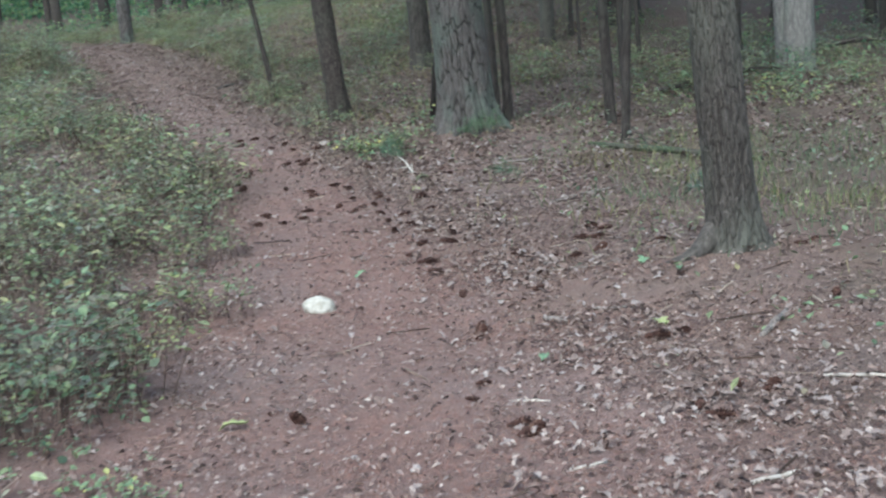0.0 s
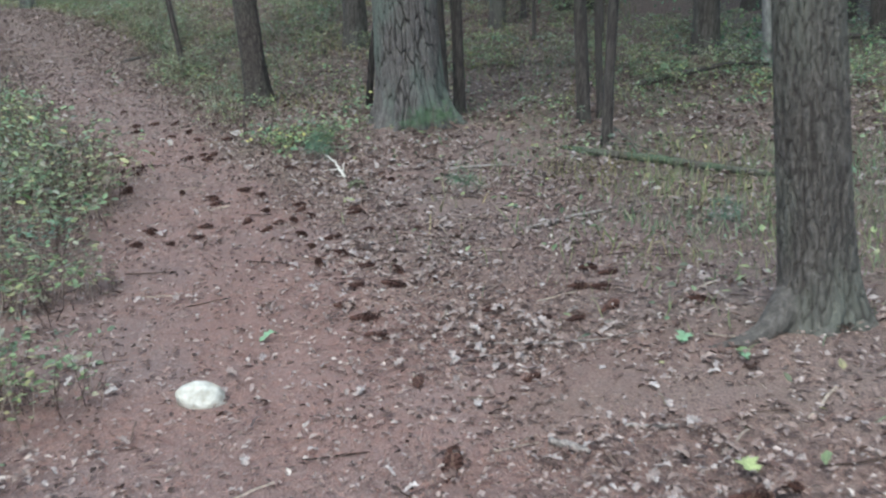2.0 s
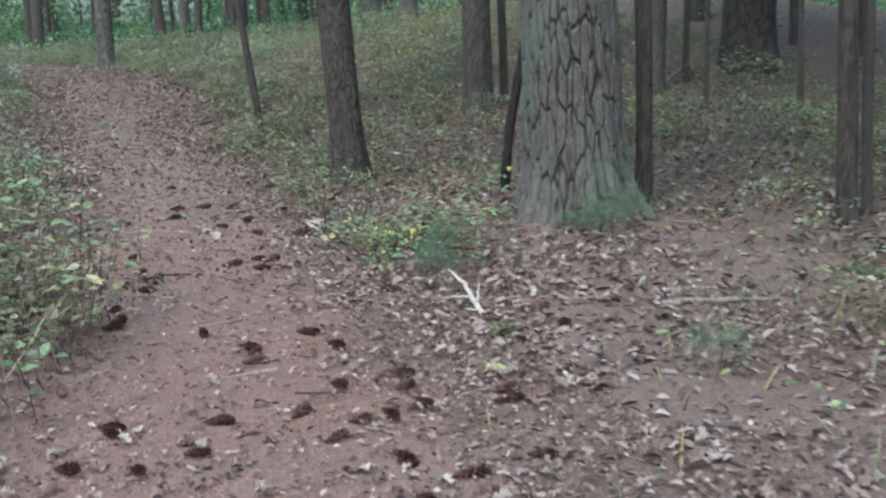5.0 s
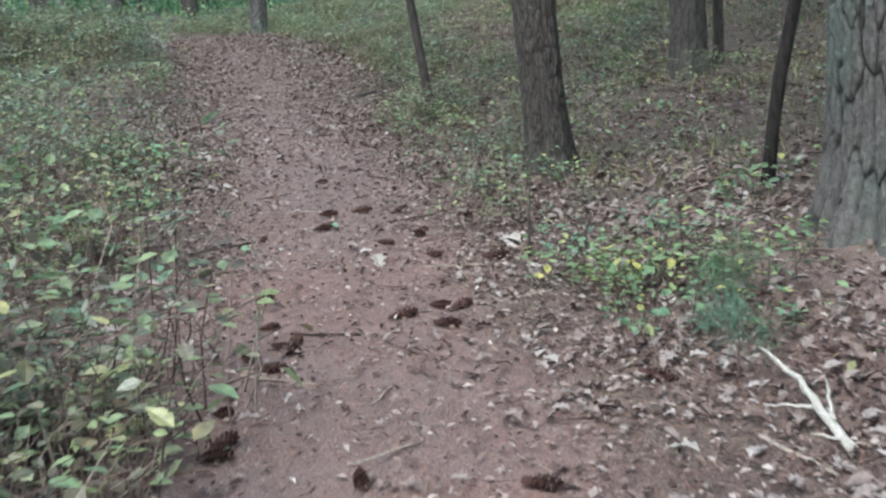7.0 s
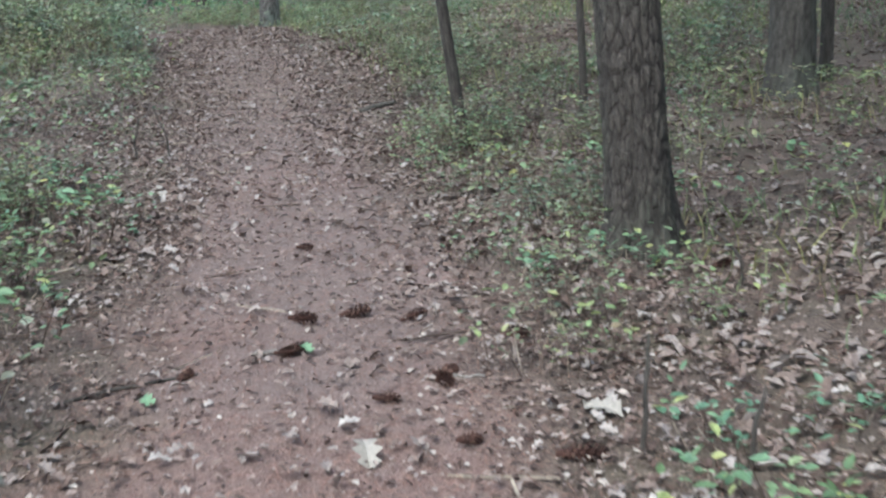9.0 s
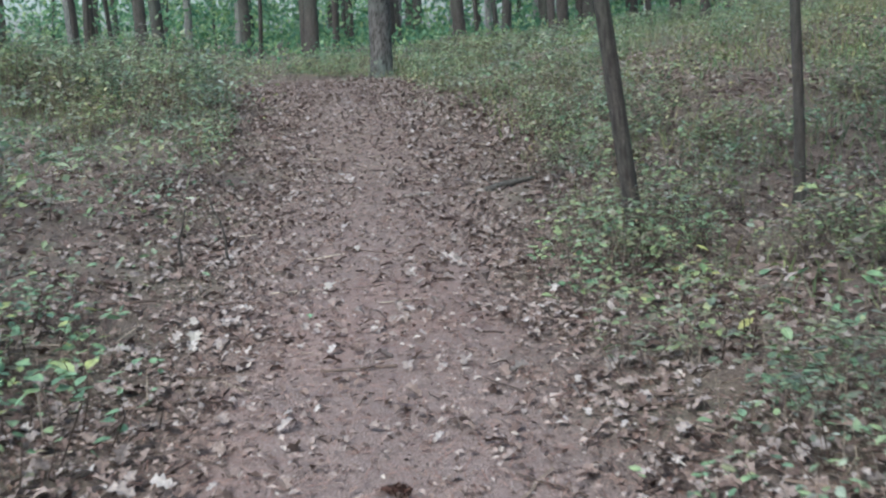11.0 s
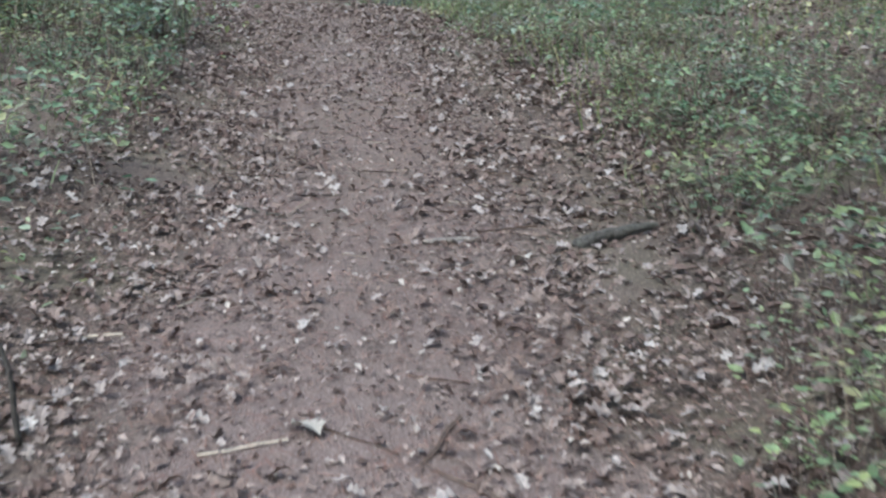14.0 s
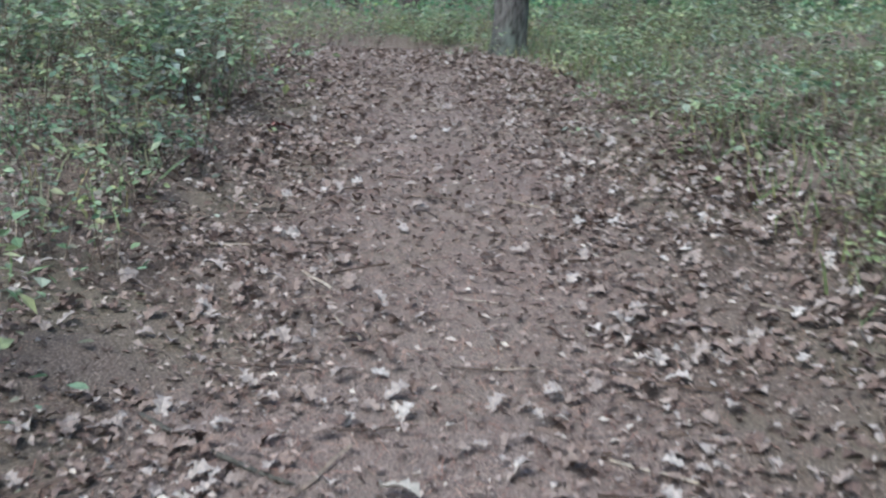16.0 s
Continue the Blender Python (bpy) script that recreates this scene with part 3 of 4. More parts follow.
def thickets():
    r = np.random.default_rng(5)
    rest = []
    n = 0
    while n < 470:
        y = r.uniform(4.6, 44)
        s = -((0.85 if 7 < y < 20 else 1.05) + 8.5 * r.random() ** 1.45)
        if y < 8 and s > -1.4 or (15.2 < y < 18.8 and s > -1.6) or (y > 18.8 and s > -1.6) or (22.6 < y < 27.2 and s > -2.8) or (y > 22 and s > -2.4 and r.random() < 0.75):
            continue
        x = float(trail_x(y)) + s
        drift = rough((x, y), 0.5, 1)
        if drift < -0.1 and r.random() < (0.6 if y > 15 else 0.3):
            continue
        spot = (x, y, r.uniform(0.65, 1.0) * (1.1 + 0.7 * drift))
        if s > -3.2 and y < 24:
            put(thicket[r.integers(0, 4)], *spot, r)
        else:
            rest.append(spot)
        n += 1
    n = 0
    while n < 330:
        y = r.uniform(20.5, 46)
        s = 1.45 + 11 * r.random() ** 1.2
        x = float(trail_x(y)) + s
        drift = rough((x, y), 0.45, 7)
        if drift < -0.08 and r.random() < 0.8:
            continue
        spot = (x, y, r.uniform(0.45, 0.7) * (1.15 + 0.8 * drift))
        if s < 1.9 and 26 < y < 29:
            continue
        if y < 23 and s > 3 and r.random() < 0.6:
            continue
        if s < 2.8 and y < 26:
            put(thicket[r.integers(0, 4)], *spot, r)
        else:
            rest.append(spot)
        n += 1
    for _ in range(22):
        y = r.choice((r.uniform(24.5, 26.5), r.uniform(29, 35)))
        put(thicket[r.integers(0, 4)], float(trail_x(y)) + 1.55 + 1.9 * r.random(), y, r.uniform(0.5, 0.85), r)
    for cx, cy, sx, sy, count in ((5.5, 20.5, 1.6, 1.8, 45), (7.5, 25, 2.4, 1.8, 40), (4.5, 16, 1.5, 1.5, 8), (-12.5, 45, 4.0, 2.5, 60), (-13.6, 43.4, 1.5, 1.2, 40), (0, 52, 12, 5, 90), (-24, 46, 6, 6, 60), (11, 18, 2.5, 5, 60)):
        for _ in range(count):
            x, y = cx + r.normal(0, sx), cy + r.normal(0, sy)
            if abs(x - float(trail_x(y))) > 1.7 or y > 40.5:
                rest.append((x, y, r.uniform(0.55, 0.95)))
    verts, faces, sverts, sfaces, at, sat = [], [], [], [], 0, 0
    for k in range(4):
        own = np.array(rest[k::4])
        m, tips = 125, 13
        tip = np.stack([r.normal(0, 0.36, tips), r.normal(0, 0.36, tips), 0.1 + 0.5 * r.random(tips)], -1)
        co0 = tip[r.integers(0, tips, m)] + r.normal(0, 1, (m, 3)) * (0.07, 0.07, 0.03)
        co0[:, 2] = np.maximum(co0[:, 2], 0.04)
        co, fc = scatter(DIAMOND, np.array([(0, 1, 2, 3)]), co0, 0.045 + 0.075 * r.random((m, 1)) ** 1.4, turns(m, r, 0.35))
        p = np.stack([own[:, 0], own[:, 1], ground_z(own[:, 0], own[:, 1])], -1)
        v, f = scatter(co, fc, p, own[:, 2:3], turns(len(own), r, 0.03))
        verts.append(v)
        faces.append(f + at)
        at += len(v)
    stems = []
    for x, y, g in rest[::2]:
        if y < 36:
            m = 9
            sx, sy = x + r.normal(0, 0.3, m), y + r.normal(0, 0.3, m)
            stems.append(np.stack([sx, sy, ground_z(sx, sy) - 0.02, r.uniform(0.25, 0.6, m) * g], -1))
    stems = np.concatenate(stems)
    spike = np.array([(-0.008, 0.004, 0), (0.008, 0.004, 0), (0, -0.009, 0), (0.1, 0.05, 1)])
    v, f = scatter(spike, np.array([(0, 1, 3), (1, 2, 3), (2, 0, 3)]), stems[:, :3], stems[:, 3:4], turns(len(stems), r, 0.25))
    tagged(new("brush_stems", mesh_from("brush_stems", v, f, TWIG)), "thin brown bare stems standing in the brush", "undergrowth", kind="stuff")
    tagged(new("brush", mesh_from("brush", np.concatenate(verts), np.concatenate(faces), SHRUB_LEAF)), "dense low grey-green brush covering the woodland floor", "undergrowth", kind="stuff")
    # bright young growth between the pine and the slim tree
    for _ in range(21):
        y = r.uniform(16.0, 18.5)
        edge = float(trail_x(y)) + 1.25
        x = edge + r.random() * max(-0.15 - edge, 0.3)
        if (x - 0.58) ** 2 + (y - 17.6) ** 2 > 0.5:
            put(low_green[r.integers(0, 3)], x, y, r.uniform(0.45, 0.85), r)
    for x, y in ((-1.78, 20.22), (-1.5, 20.25), (-2.1, 20.1), (-0.1, 19.3), (-0.35, 19.0), (-3.5, 23.85), (-3.7, 24.3), (-3.1, 23.6), (-2.0, 23.3), (-2.3, 22.6), (-1.2, 21.6), (-0.4, 22.4), (-5.3, 21.5), (-5.6, 21.2), (-5.2, 20.9), (-5.7, 21.9), (-5.9, 22.3), (-5.5, 20.4), (-5.9, 21.0), (-6.2, 21.7), (-5.25, 20.3), (-3.9, 15.2), (-4.1, 16.6), (-3.7, 14.6), (-4.2, 17.6), (-4.5, 18.8), (-4.9, 19.6)):
        put(low_green[r.integers(0, 3)], x, y, r.uniform(0.6, 1.0), r)
    for _ in range(30):
        put(low_green[r.integers(0, 3)], 5.3 + r.normal(0, 1.3), 19.6 + r.normal(0, 1.5), r.uniform(0.6, 1.1), r)
    for _ in range(20):
        y = r.uniform(26.3, 31.5)
        put(thicket[r.integers(0, 4)], float(trail_x(y)) + 2.0 + 1.6 * r.random(), y, r.uniform(0.6, 0.95), r)
    for _ in range(14):
        y = r.uniform(27.6, 31.5)
        put(thicket[r.integers(0, 4)], float(trail_x(y)) - 1.7 - 2.0 * r.random(), y, r.uniform(0.5, 0.75), r)
    for _ in range(26):
        y = r.uniform(31.2, 37.5)
        put(high_brush[r.integers(0, 2)], float(trail_x(y)) - 2.1 - 3.6 * r.random(), y, r.uniform(0.7, 1.1), r)
    for _ in range(16):
        y = r.uniform(4.2, 9.5)
        put(low_green[r.integers(0, 3)], float(trail_x(y)) - r.uniform(0.95, 1.9), y, r.uniform(0.3, 0.6), r)
    for x, y in ((-2.6, 7.3), (-2.25, 6.9), (-1.9, 6.2), (-2.5, 6.4), (-3.1, 8.0), (-2.2, 7.7)):
        put(low_green[r.integers(0, 3)], x, y, r.uniform(0.5, 0.8), r)
    for x, y in ((-2.45, 20.5), (-2.15, 20.3), (-1.95, 19.5), (-2.0, 18.8), (-1.25, 19.4), (-3.0, 22.6), (-2.75, 23.4), (-3.5, 25.7), (-3.7, 25.3), (-3.3, 25.9)):
        put(tall_green[r.integers(0, 2)], x, y, r.uniform(0.45, 0.75), r)
    for _ in range(6):
        y = r.uniform(28.5, 34)
        put(tall_green[r.integers(0, 2)], float(trail_x(y)) - r.uniform(2.3, 4.0), y, r.uniform(0.8, 1.15), r)
    for _ in range(15):
        y = r.uniform(20.0, 22.6)
        put((thicket + tall_green)[r.integers(0, 6)], float(trail_x(y)) - r.uniform(1.75, 3.3), y, r.uniform(0.6, 0.85), r)
    for _ in range(16):
        y = r.uniform(27, 39)
        put(tall_green[r.integers(0, 2)], float(trail_x(y)) + r.uniform(2.0, 6.5), y, r.uniform(0.4, 0.75), r)
    for _ in range(26):
        x = r.choice((r.uniform(-15, -10.3), r.uniform(-9.4, -6.5)))
        put((thicket + tall_green)[r.integers(0, 6)], x, r.uniform(39.3, 41.5), r.uniform(0.7, 1.0), r)
    for x, y in ((-3.35, 24.0), (-3.45, 24.55), (-3.2, 24.75), (-3.2, 24.5), (-3.7, 25.0), (-2.9, 24.2), (-10.9, 33.4), (-11.3, 34.3), (-10.3, 31.6), (-7.6, 36.4)):
        put(tall_green[r.integers(0, 2)], x, y, r.uniform(0.55, 0.85), r)


thickets()


def pine_seedling(seed):
    r = np.random.default_rng(seed)
    base = new("pine_seedling")
    home = -38 + 1.5 * (seed - 90)
    base.matrix_world = pose(home, -37, float(ground_z(home, -37)))
    v, f = ring_tube([(0, 0, -0.03), (0.01, 0, 0.12), (0, 0.01, 0.27)], (0.005, 0.004, 0.002), 5)
    part("stem", mesh_from("stem", v, f, TWIG), base)
    centres = np.concatenate([np.array([(0, 0, 0.28), (0, 0, 0.16)]), np.stack([0.11 * np.cos(np.arange(6) * 1.05), 0.11 * np.sin(np.arange(6) * 1.05), 0.13 + 0.02 * np.arange(6)], -1)])
    n = 320
    p = centres[r.integers(0, len(centres), n)] + r.normal(0, 0.018, (n, 3))
    strip = np.array([(0, 0.016, 0), (1, 0.004, 0.02), (1, -0.004, 0.02), (0, -0.016, 0)])
    v, f = scatter(strip, np.array([(0, 1, 2, 3)]), p, r.uniform(0.06, 0.11, (n, 1)), turns(n, r, 0.75))
    part("needles", mesh_from("needles", v, f, PINE_NEEDLE), base)
    return tagged(base, "small blue-green pine seedling growing from leaf litter", "seedling", "pine seedlings")


seedlings = [pine_seedling(90), pine_seedling(91)]
for k, (x, y) in enumerate(((-0.58, 15.5), (-0.48, 16.6), (-0.55, 16.45), (0.5, 16.85), (0.62, 16.8), (0.95, 16.95), (0.82, 13.3), (-0.62, 16.1), (2.65, 11.4), (0.78, 16.82))):
    put(seedlings[k % 2], x, y, rng.uniform(0.9, 1.25))


def far_greenery():
    """Leafy undergrowth and low boughs of the wood beyond the crest and to the sides."""
    r = np.random.default_rng(33)
    pts = []
    for _ in range(800):
        x, y = r.uniform(-52, 40), 41 + 60 * r.random() ** 0.8
        s = x - float(trail_x(y))
        if abs(s) < 2.2 and y < 55:
            continue
        top = r.choice((0.8, 3.0, 7.0, 12.0), p=(0.22, 0.26, 0.27, 0.25)) if y > 52 else 0.8
        c = np.array((x, y, float(ground_z(x, y)) + top * 0.55))
        pts.append(c + r.normal(0, 1, (80, 3)) * (0.9 + 0.1 * top, 0.9, 0.25 * top))
    for _ in range(120):
        x, y = r.choice((-1, 1)) * r.uniform(11, 30), r.uniform(2, 42)
        x += float(trail_x(y))
        top = r.choice((0.7, 1.4, 4.0), p=(0.5, 0.3, 0.2))
        c = np.array((x, y, float(ground_z(x, y)) + top * 0.5))
        pts.append(c + r.normal(0, 1, (90, 3)) * (0.9, 0.9, 0.26 * top))
    p = np.concatenate(pts)
    p[:, 2] = np.maximum(p[:, 2], ground_z(p[:, 0], p[:, 1]) + 0.05)
    v, f = scatter(DIAMOND, np.array([(0, 1, 2, 3)]), p, r.uniform(0.2, 0.5, (len(p), 1)) * np.clip((p[:, 1:2] - 30) / 42, 0.28, 1.4), turns(len(p), r, 0.8))
    tagged(new("distant_undergrowth", mesh_from("distant_undergrowth", v, f, HAZED_LEAF)), "green leafy undergrowth deep in the wood", "undergrowth", kind="stuff")


far_greenery()


def herbs_and_grass():
    r = np.random.default_rng(44)
    y = r.uniform(4, 44, 110000)
    s = r.uniform(-10, 13, 110000)
    x = trail_x(y) + s
    patch = np.array([rough((a, b), 0.55, 3) for a, b in zip(x, y)])
    right = np.clip((s - 1.6) / 1.5, 0, 1) * np.where(y < 10, 0.3, np.where(y < 26, 0.3, 0.5))
    left = np.clip((-s - 1.1) / 0.8, 0, 1)
    keep = r.random(110000) < (0.75 * right + 0.7 * left) * np.clip(0.6 + 1.3 * patch, 0.1, 1)
    x, y, s = x[keep], y[keep], s[keep]
    p = np.stack([x, y, ground_z(x, y) + r.uniform(0.02, 0.16, len(x))], -1)
    v, f = scatter(LEAF, LEAF_FACES, p, r.uniform(0.03, 0.085, (len(p), 1)), turns(len(p), r, 0.4))
    tagged(new("low_herbs", mesh_from("low_herbs", v, f, SHRUB_LEAF)), "low green herbs and seedling leaves over the litter", "undergrowth", kind="stuff")
    n = 210000
    y, s = r.uniform(6, 46, n), r.uniform(-9, 13, n)
    x = trail_x(y) + s
    patch = np.array([rough((a, b), 0.4, 8) for a, b in zip(x, y)])
    spot = 2.4 * np.exp(-(((x - 3.2) / 1.5) ** 2 + ((y - 13) / 2.4) ** 2)) + np.clip((y - 27) / 6, 0, 1) * (np.abs(s) > 1.7) * 0.9 + 0.22 * (s > 2.2) * (y > 17) + 1.2 * np.exp(-(((x - 4.5) / 1.6) ** 2 + ((y - 11) / 1.6) ** 2)) + 1.2 * np.exp(-(((x - 0.8) / 0.35) ** 2 + ((y - 13.3) / 0.4) ** 2)) + 0.7 * np.exp(-(((x - 2.9) / 1.0) ** 2 + ((y - 14.2) / 1.3) ** 2))
    spot = spot + 2.0 * np.exp(-(((x - 3.4) / 1.3) ** 2 + ((y - 13.2) / 1.3) ** 2))
    keep = r.random(n) < spot * np.clip(0.55 + 1.4 * patch, 0.05, 1)
    x, y = x[keep], y[keep]
    blade = np.array([(0, 0.03, 0), (0.1, 0.026, 0.55), (0.38, 0.0, 1.0), (0.1, -0.026, 0.55), (0, -0.03, 0)])
    p = np.stack([x, y, ground_z(x, y) - 0.01], -1)
    v, f = scatter(blade, np.array([(0, 1, 3, 4), (1, 2, 3, 3)])[:1], p, r.uniform(0.08, 0.26, (len(p), 1)) * np.where(y < 20, 0.72, 1.0)[:, None], turns(len(p), r, 0.3))
    f2 = (np.array([[1, 2, 3]])[None] + (np.arange(len(p)) * 5)[:, None, None]).reshape(-1, 3)
    tagged(new("grass", mesh_from("grass", v, f.tolist() + f2.tolist(), GRASS)), "thin green and straw-coloured grass in patches", "grass", kind="stuff")


herbs_and_grass()


# ---- litter ----
def oak_leaf(n_lobes=3):
    """Outline of a lobed leaf along x, one unit long, folded a little along its midrib."""
    up = []
    for k in range(n_lobes * 2 + 1):
        u = 0.12 + 0.8 * k / (n_lobes * 2)
        w = 0.34 * math.sin(math.pi * (0.12 + 0.76 * u)) * (1.0 if k % 2 else 0.42)
        up.append((u, w, 0.30 * w + 0.10 * math.sin(5 * u)))
    mid = [(u, 0, 0.10 * math.sin(5 * u) - 0.02) for u, _, _ in up]
    verts = [(0, 0, 0)] + mid + up + [(a, -b, c) for a, b, c in up] + [(1, 0, 0)]
    n = len(up)
    faces = []
    for k in range(n - 1):
        faces += [(1 + k, 2 + k, 2 + n + k, 1 + n + k), (2 + k, 1 + k, 1 + 2 * n + k, 2 + 2 * n + k)]
    tail = [(0, 1, 1 + n), (0, 1 + 2 * n, 1), (n, 1 + 3 * n, 2 * n), (n, 3 * n, 1 + 3 * n)]
    return np.array(verts) - (0.5, 0, 0), np.array(faces), np.array(tail)


def litter_density(x, y):
    s = x - trail_x(y)
    d = 0.10 + 0.0 * x
    d = d + 0.85 * np.exp(-(((s - 1.45) / 0.85) ** 2)) * np.clip((y - 14) / 6, 0.12, 1)
    d = d + 0.75 * np.exp(-(((s + 1.5) / 0.85) ** 2)) * np.clip((y - 8) / 12, 0.4, 1)
    d = d + 0.9 * np.clip((s - 0.5) / 1.6, 0, 1) * (y < 20)
    d = d + 0.4 * np.clip((np.abs(s) - 1.6) / 1.5, 0, 1)
    d = d + 0.10 * np.clip((y - 21) / 4, 0, 1) * (np.abs(s) < 1.6)
    d = d + np.clip((y - 26) / 3, 0, 1) * (0.16 + 0.3 * (s < -0.8))
    d = d + 0.35 * np.clip((y - 19) / 3, 0, 1) * np.exp(-(((np.abs(s) - 1.5) / 0.8) ** 2))
    d = d * (1 - 0.35 * np.exp(-((s / 0.7) ** 2)) * np.clip((y - 17) / 4, 0, 1))
    return np.clip(d, 0, 1)


def leaf_litter():
    r = np.random.default_rng(55)
    n = 125000
    y = r.uniform(-3.0, 40, n)
    x = trail_x(y) + np.where(r.random(n) < 0.6, r.normal(0.2, 2.2, n), r.uniform(-5.5, 9.5, n))
    far = np.where(np.abs(x - trail_x(y)) > 3.5, 0.6, 1.0)
    clump = np.array([rough((a, b), 1.6, 5) for a, b in zip(x, y)])
    keep = r.random(n) < litter_density(x, y) * far * np.clip(0.55 + 1.1 * clump, 0.1, 1)
    x, y = x[keep], y[keep]
    beside = np.abs(x - trail_x(y))
    for near, lobes in ((True, 3), (False, 2)):
        own = (beside < 2.2) == near
        oak, quads, tails = oak_leaf(lobes)
        if not near:
            own &= r.random(len(x)) < 0.5
        lx, ly = x[own], y[own]
        m = len(lx)
        size = (0.034 + 0.08 * r.random((m, 1)) ** 2.0) * np.where(ly > 20, 1.0, np.where(ly < 9, 0.78, 0.9))[:, None]
        p = np.stack([lx, ly, ground_z(lx, ly) + r.uniform(0.012, 0.04, m)], -1)
        curl = oak * (1, 1, 1.25)
        v, f = scatter(curl, quads, p, size, turns(m, r, 0.28))
        t = (tails[None] + (np.arange(m) * len(oak))[:, None, None]).reshape(-1, 3)
        tagged(new("leaf_litter", mesh_from("leaf_litter", v, f.tolist() + t.tolist(), DEAD_LEAF)), "curled brown and greyish fallen oak leaves", "leaf litter", kind="stuff")

    # whole leaves spread over the slopes
    n = 50000
    y = r.uniform(7, 36, n)
    x = trail_x(y) + np.where(r.random(n) < 0.75, r.uniform(1.6, 11, n), -r.uniform(1.8, 8, n))
    drifts = np.array([rough((a, b), 0.9, 11) + 0.5 * rough((a, b), 3.0, 2) for a, b in zip(x, y)])
    keep = r.random(n) < np.clip(0.75 + 1.2 * drifts, 0.15, 1) * np.where(y < 11, 0.5, 1)
    x, y = x[keep], y[keep]
    m = len(x)
    p = np.stack([x, y, ground_z(x, y) + r.uniform(0.012, 0.05, m)], -1)
    v, f = scatter(LEAF * (1, 0.85, 2.4), LEAF_FACES, p, (0.045 + 0.075 * r.random((m, 1)) ** 1.5) * np.clip(0.6 + (y[:, None] - 10) / 12, 0.6, 1), turns(m, r, 0.35))
    tagged(new("slope_leaves", mesh_from("slope_leaves", v, f, DEAD_LEAF)), "dry buff and brown leaves scattered over the slopes", "leaf litter", kind="stuff")

    # broken bits of leaf and bark
    n = 260000
    y = -3.0 + 43 * r.random(n)
    x = trail_x(y) + r.normal(0.4, 2.3, n)
    keep = r.random(n) < np.clip(litter_density(x, y) + np.where(y < 22, 0.26, 0.24), 0, 1)
    x, y = x[keep], y[keep]
    m = len(x)
    chip = np.array([(-0.5, -0.12, 0), (0.15, -0.3, 0.14), (0.5, 0.05, 0.02), (-0.1, 0.26, 0.16)])
    p = np.stack([x, y, ground_z(x, y) + r.uniform(0.006, 0.028, m)], -1)
    v, f = scatter(chip, np.array([(0, 1, 2, 3)]), p, (0.013 + 0.04 * r.random((m, 1)) ** 1.8) * np.stack([np.ones(m), r.uniform(0.4, 1.1, m), np.ones(m)], -1)[:, :1], turns(m, r, 0.3))
    tagged(new("leaf_crumbs", mesh_from("leaf_crumbs", v, f, CRUMB)), "broken bits of brown leaf and bark", "leaf litter", kind="stuff")

    # needles
    n = 52000
    y = 2.2 + 30 * r.random(n) ** 1.3
    x = trail_x(y) + r.normal(0.2, 1.4, n)
    strip = np.array([(-0.5, 0.011, 0), (0.5, 0.011, 0.03), (0.5, -0.011, 0.03), (-0.5, -0.011, 0)])
    p = np.stack([x, y, ground_z(x, y) + r.uniform(0.006, 0.02, n)], -1)
    v, f = scatter(strip, np.array([(0, 1, 2, 3)]), p, r.uniform(0.05, 0.12, (n, 1)), turns(n, r, 0.12))
    tagged(new("needle_litter", mesh_from("needle_litter", v, f, NEEDLE)), "fine rust-red fallen pine needles", "needles", kind="stuff")

    # twigs
    n = 2600
    y = r.uniform(2.5, 36, n)
    x = trail_x(y) + r.uniform(-5, 6, n)
    keep = r.random(n) < litter_density(x, y) + 0.15
    x, y = x[keep], y[keep]
    m = len(x)
    u = np.linspace(-0.5, 0.5, 4)
    tw = np.array([(a, 0.02 * math.cos(w) + 0.06 * math.sin(4 * a), 0.02 * math.sin(w)) for a in u for w in (0, 2.1, 4.2)])
    tf = np.array([(3 * k + s, 3 * k + (s + 1) % 3, 3 * k + 3 + (s + 1) % 3, 3 * k + 3 + s) for k in range(3) for s in range(3)])
    p = np.stack([x, y, ground_z(x, y) + 0.014], -1)
    v, f = scatter(tw, tf, p, r.uniform(0.06, 0.4, (m, 1)) ** 1.0, turns(m, r, 0.07))
    tagged(new("fallen_twigs", mesh_from("fallen_twigs", v, f, TWIG)), "thin brown twigs lying among leaves", "twigs", kind="stuff")


leaf_litter()


def cone_mesh(seed, long, wide):
    """A pine cone lying on its side: a core with rings of open scales."""
    r = np.random.default_rng(seed)
    v, f = ring_tube([(-long / 2, 0, 0), (-long * 0.2, 0, 0), (long * 0.3, 0, 0), (long / 2, 0, 0)], (wide * 0.16, wide * 0.26, wide * 0.2, 0.003), 7)
    v = list(v)
    for k in range(62):
        u = (k + 0.5) / 62
        ang = k * 2.39996
        reach = wide * 0.5 * math.sin(math.pi * (0.12 + 0.78 * (1 - u) ** 0.8)) * r.uniform(0.85, 1.12)
        c = np.array((long * (u - 0.5) * 0.92, 0, 0))
        d = np.array((0, math.cos(ang), math.sin(ang)))
        s = np.array((0, -math.sin(ang), math.cos(ang)))
        fw = np.array((long * 0.07, 0, 0))
        w = wide * 0.16
        n = len(v)
        v += [c + d * wide * 0.1 - s * w * 0.4, c + d * wide * 0.1 + s * w * 0.4, c + d * reach + s * w + fw, c + d * reach * 1.06 + fw * 1.5, c + d * reach - s * w + fw, c + d * reach * 0.85 + fw * 1.7]
        f += [(n, n + 1, n + 2, n + 3), (n, n + 3, n + 4), (n + 2, n + 5, n + 3), (n + 3, n + 5, n + 4)]
    return mesh_from("pine_cone", v, f, CONE)


cones = [cone_mesh(k, 0.11 + 0.018 * k, 0.05 + 0.006 * k) for k in range(4)]


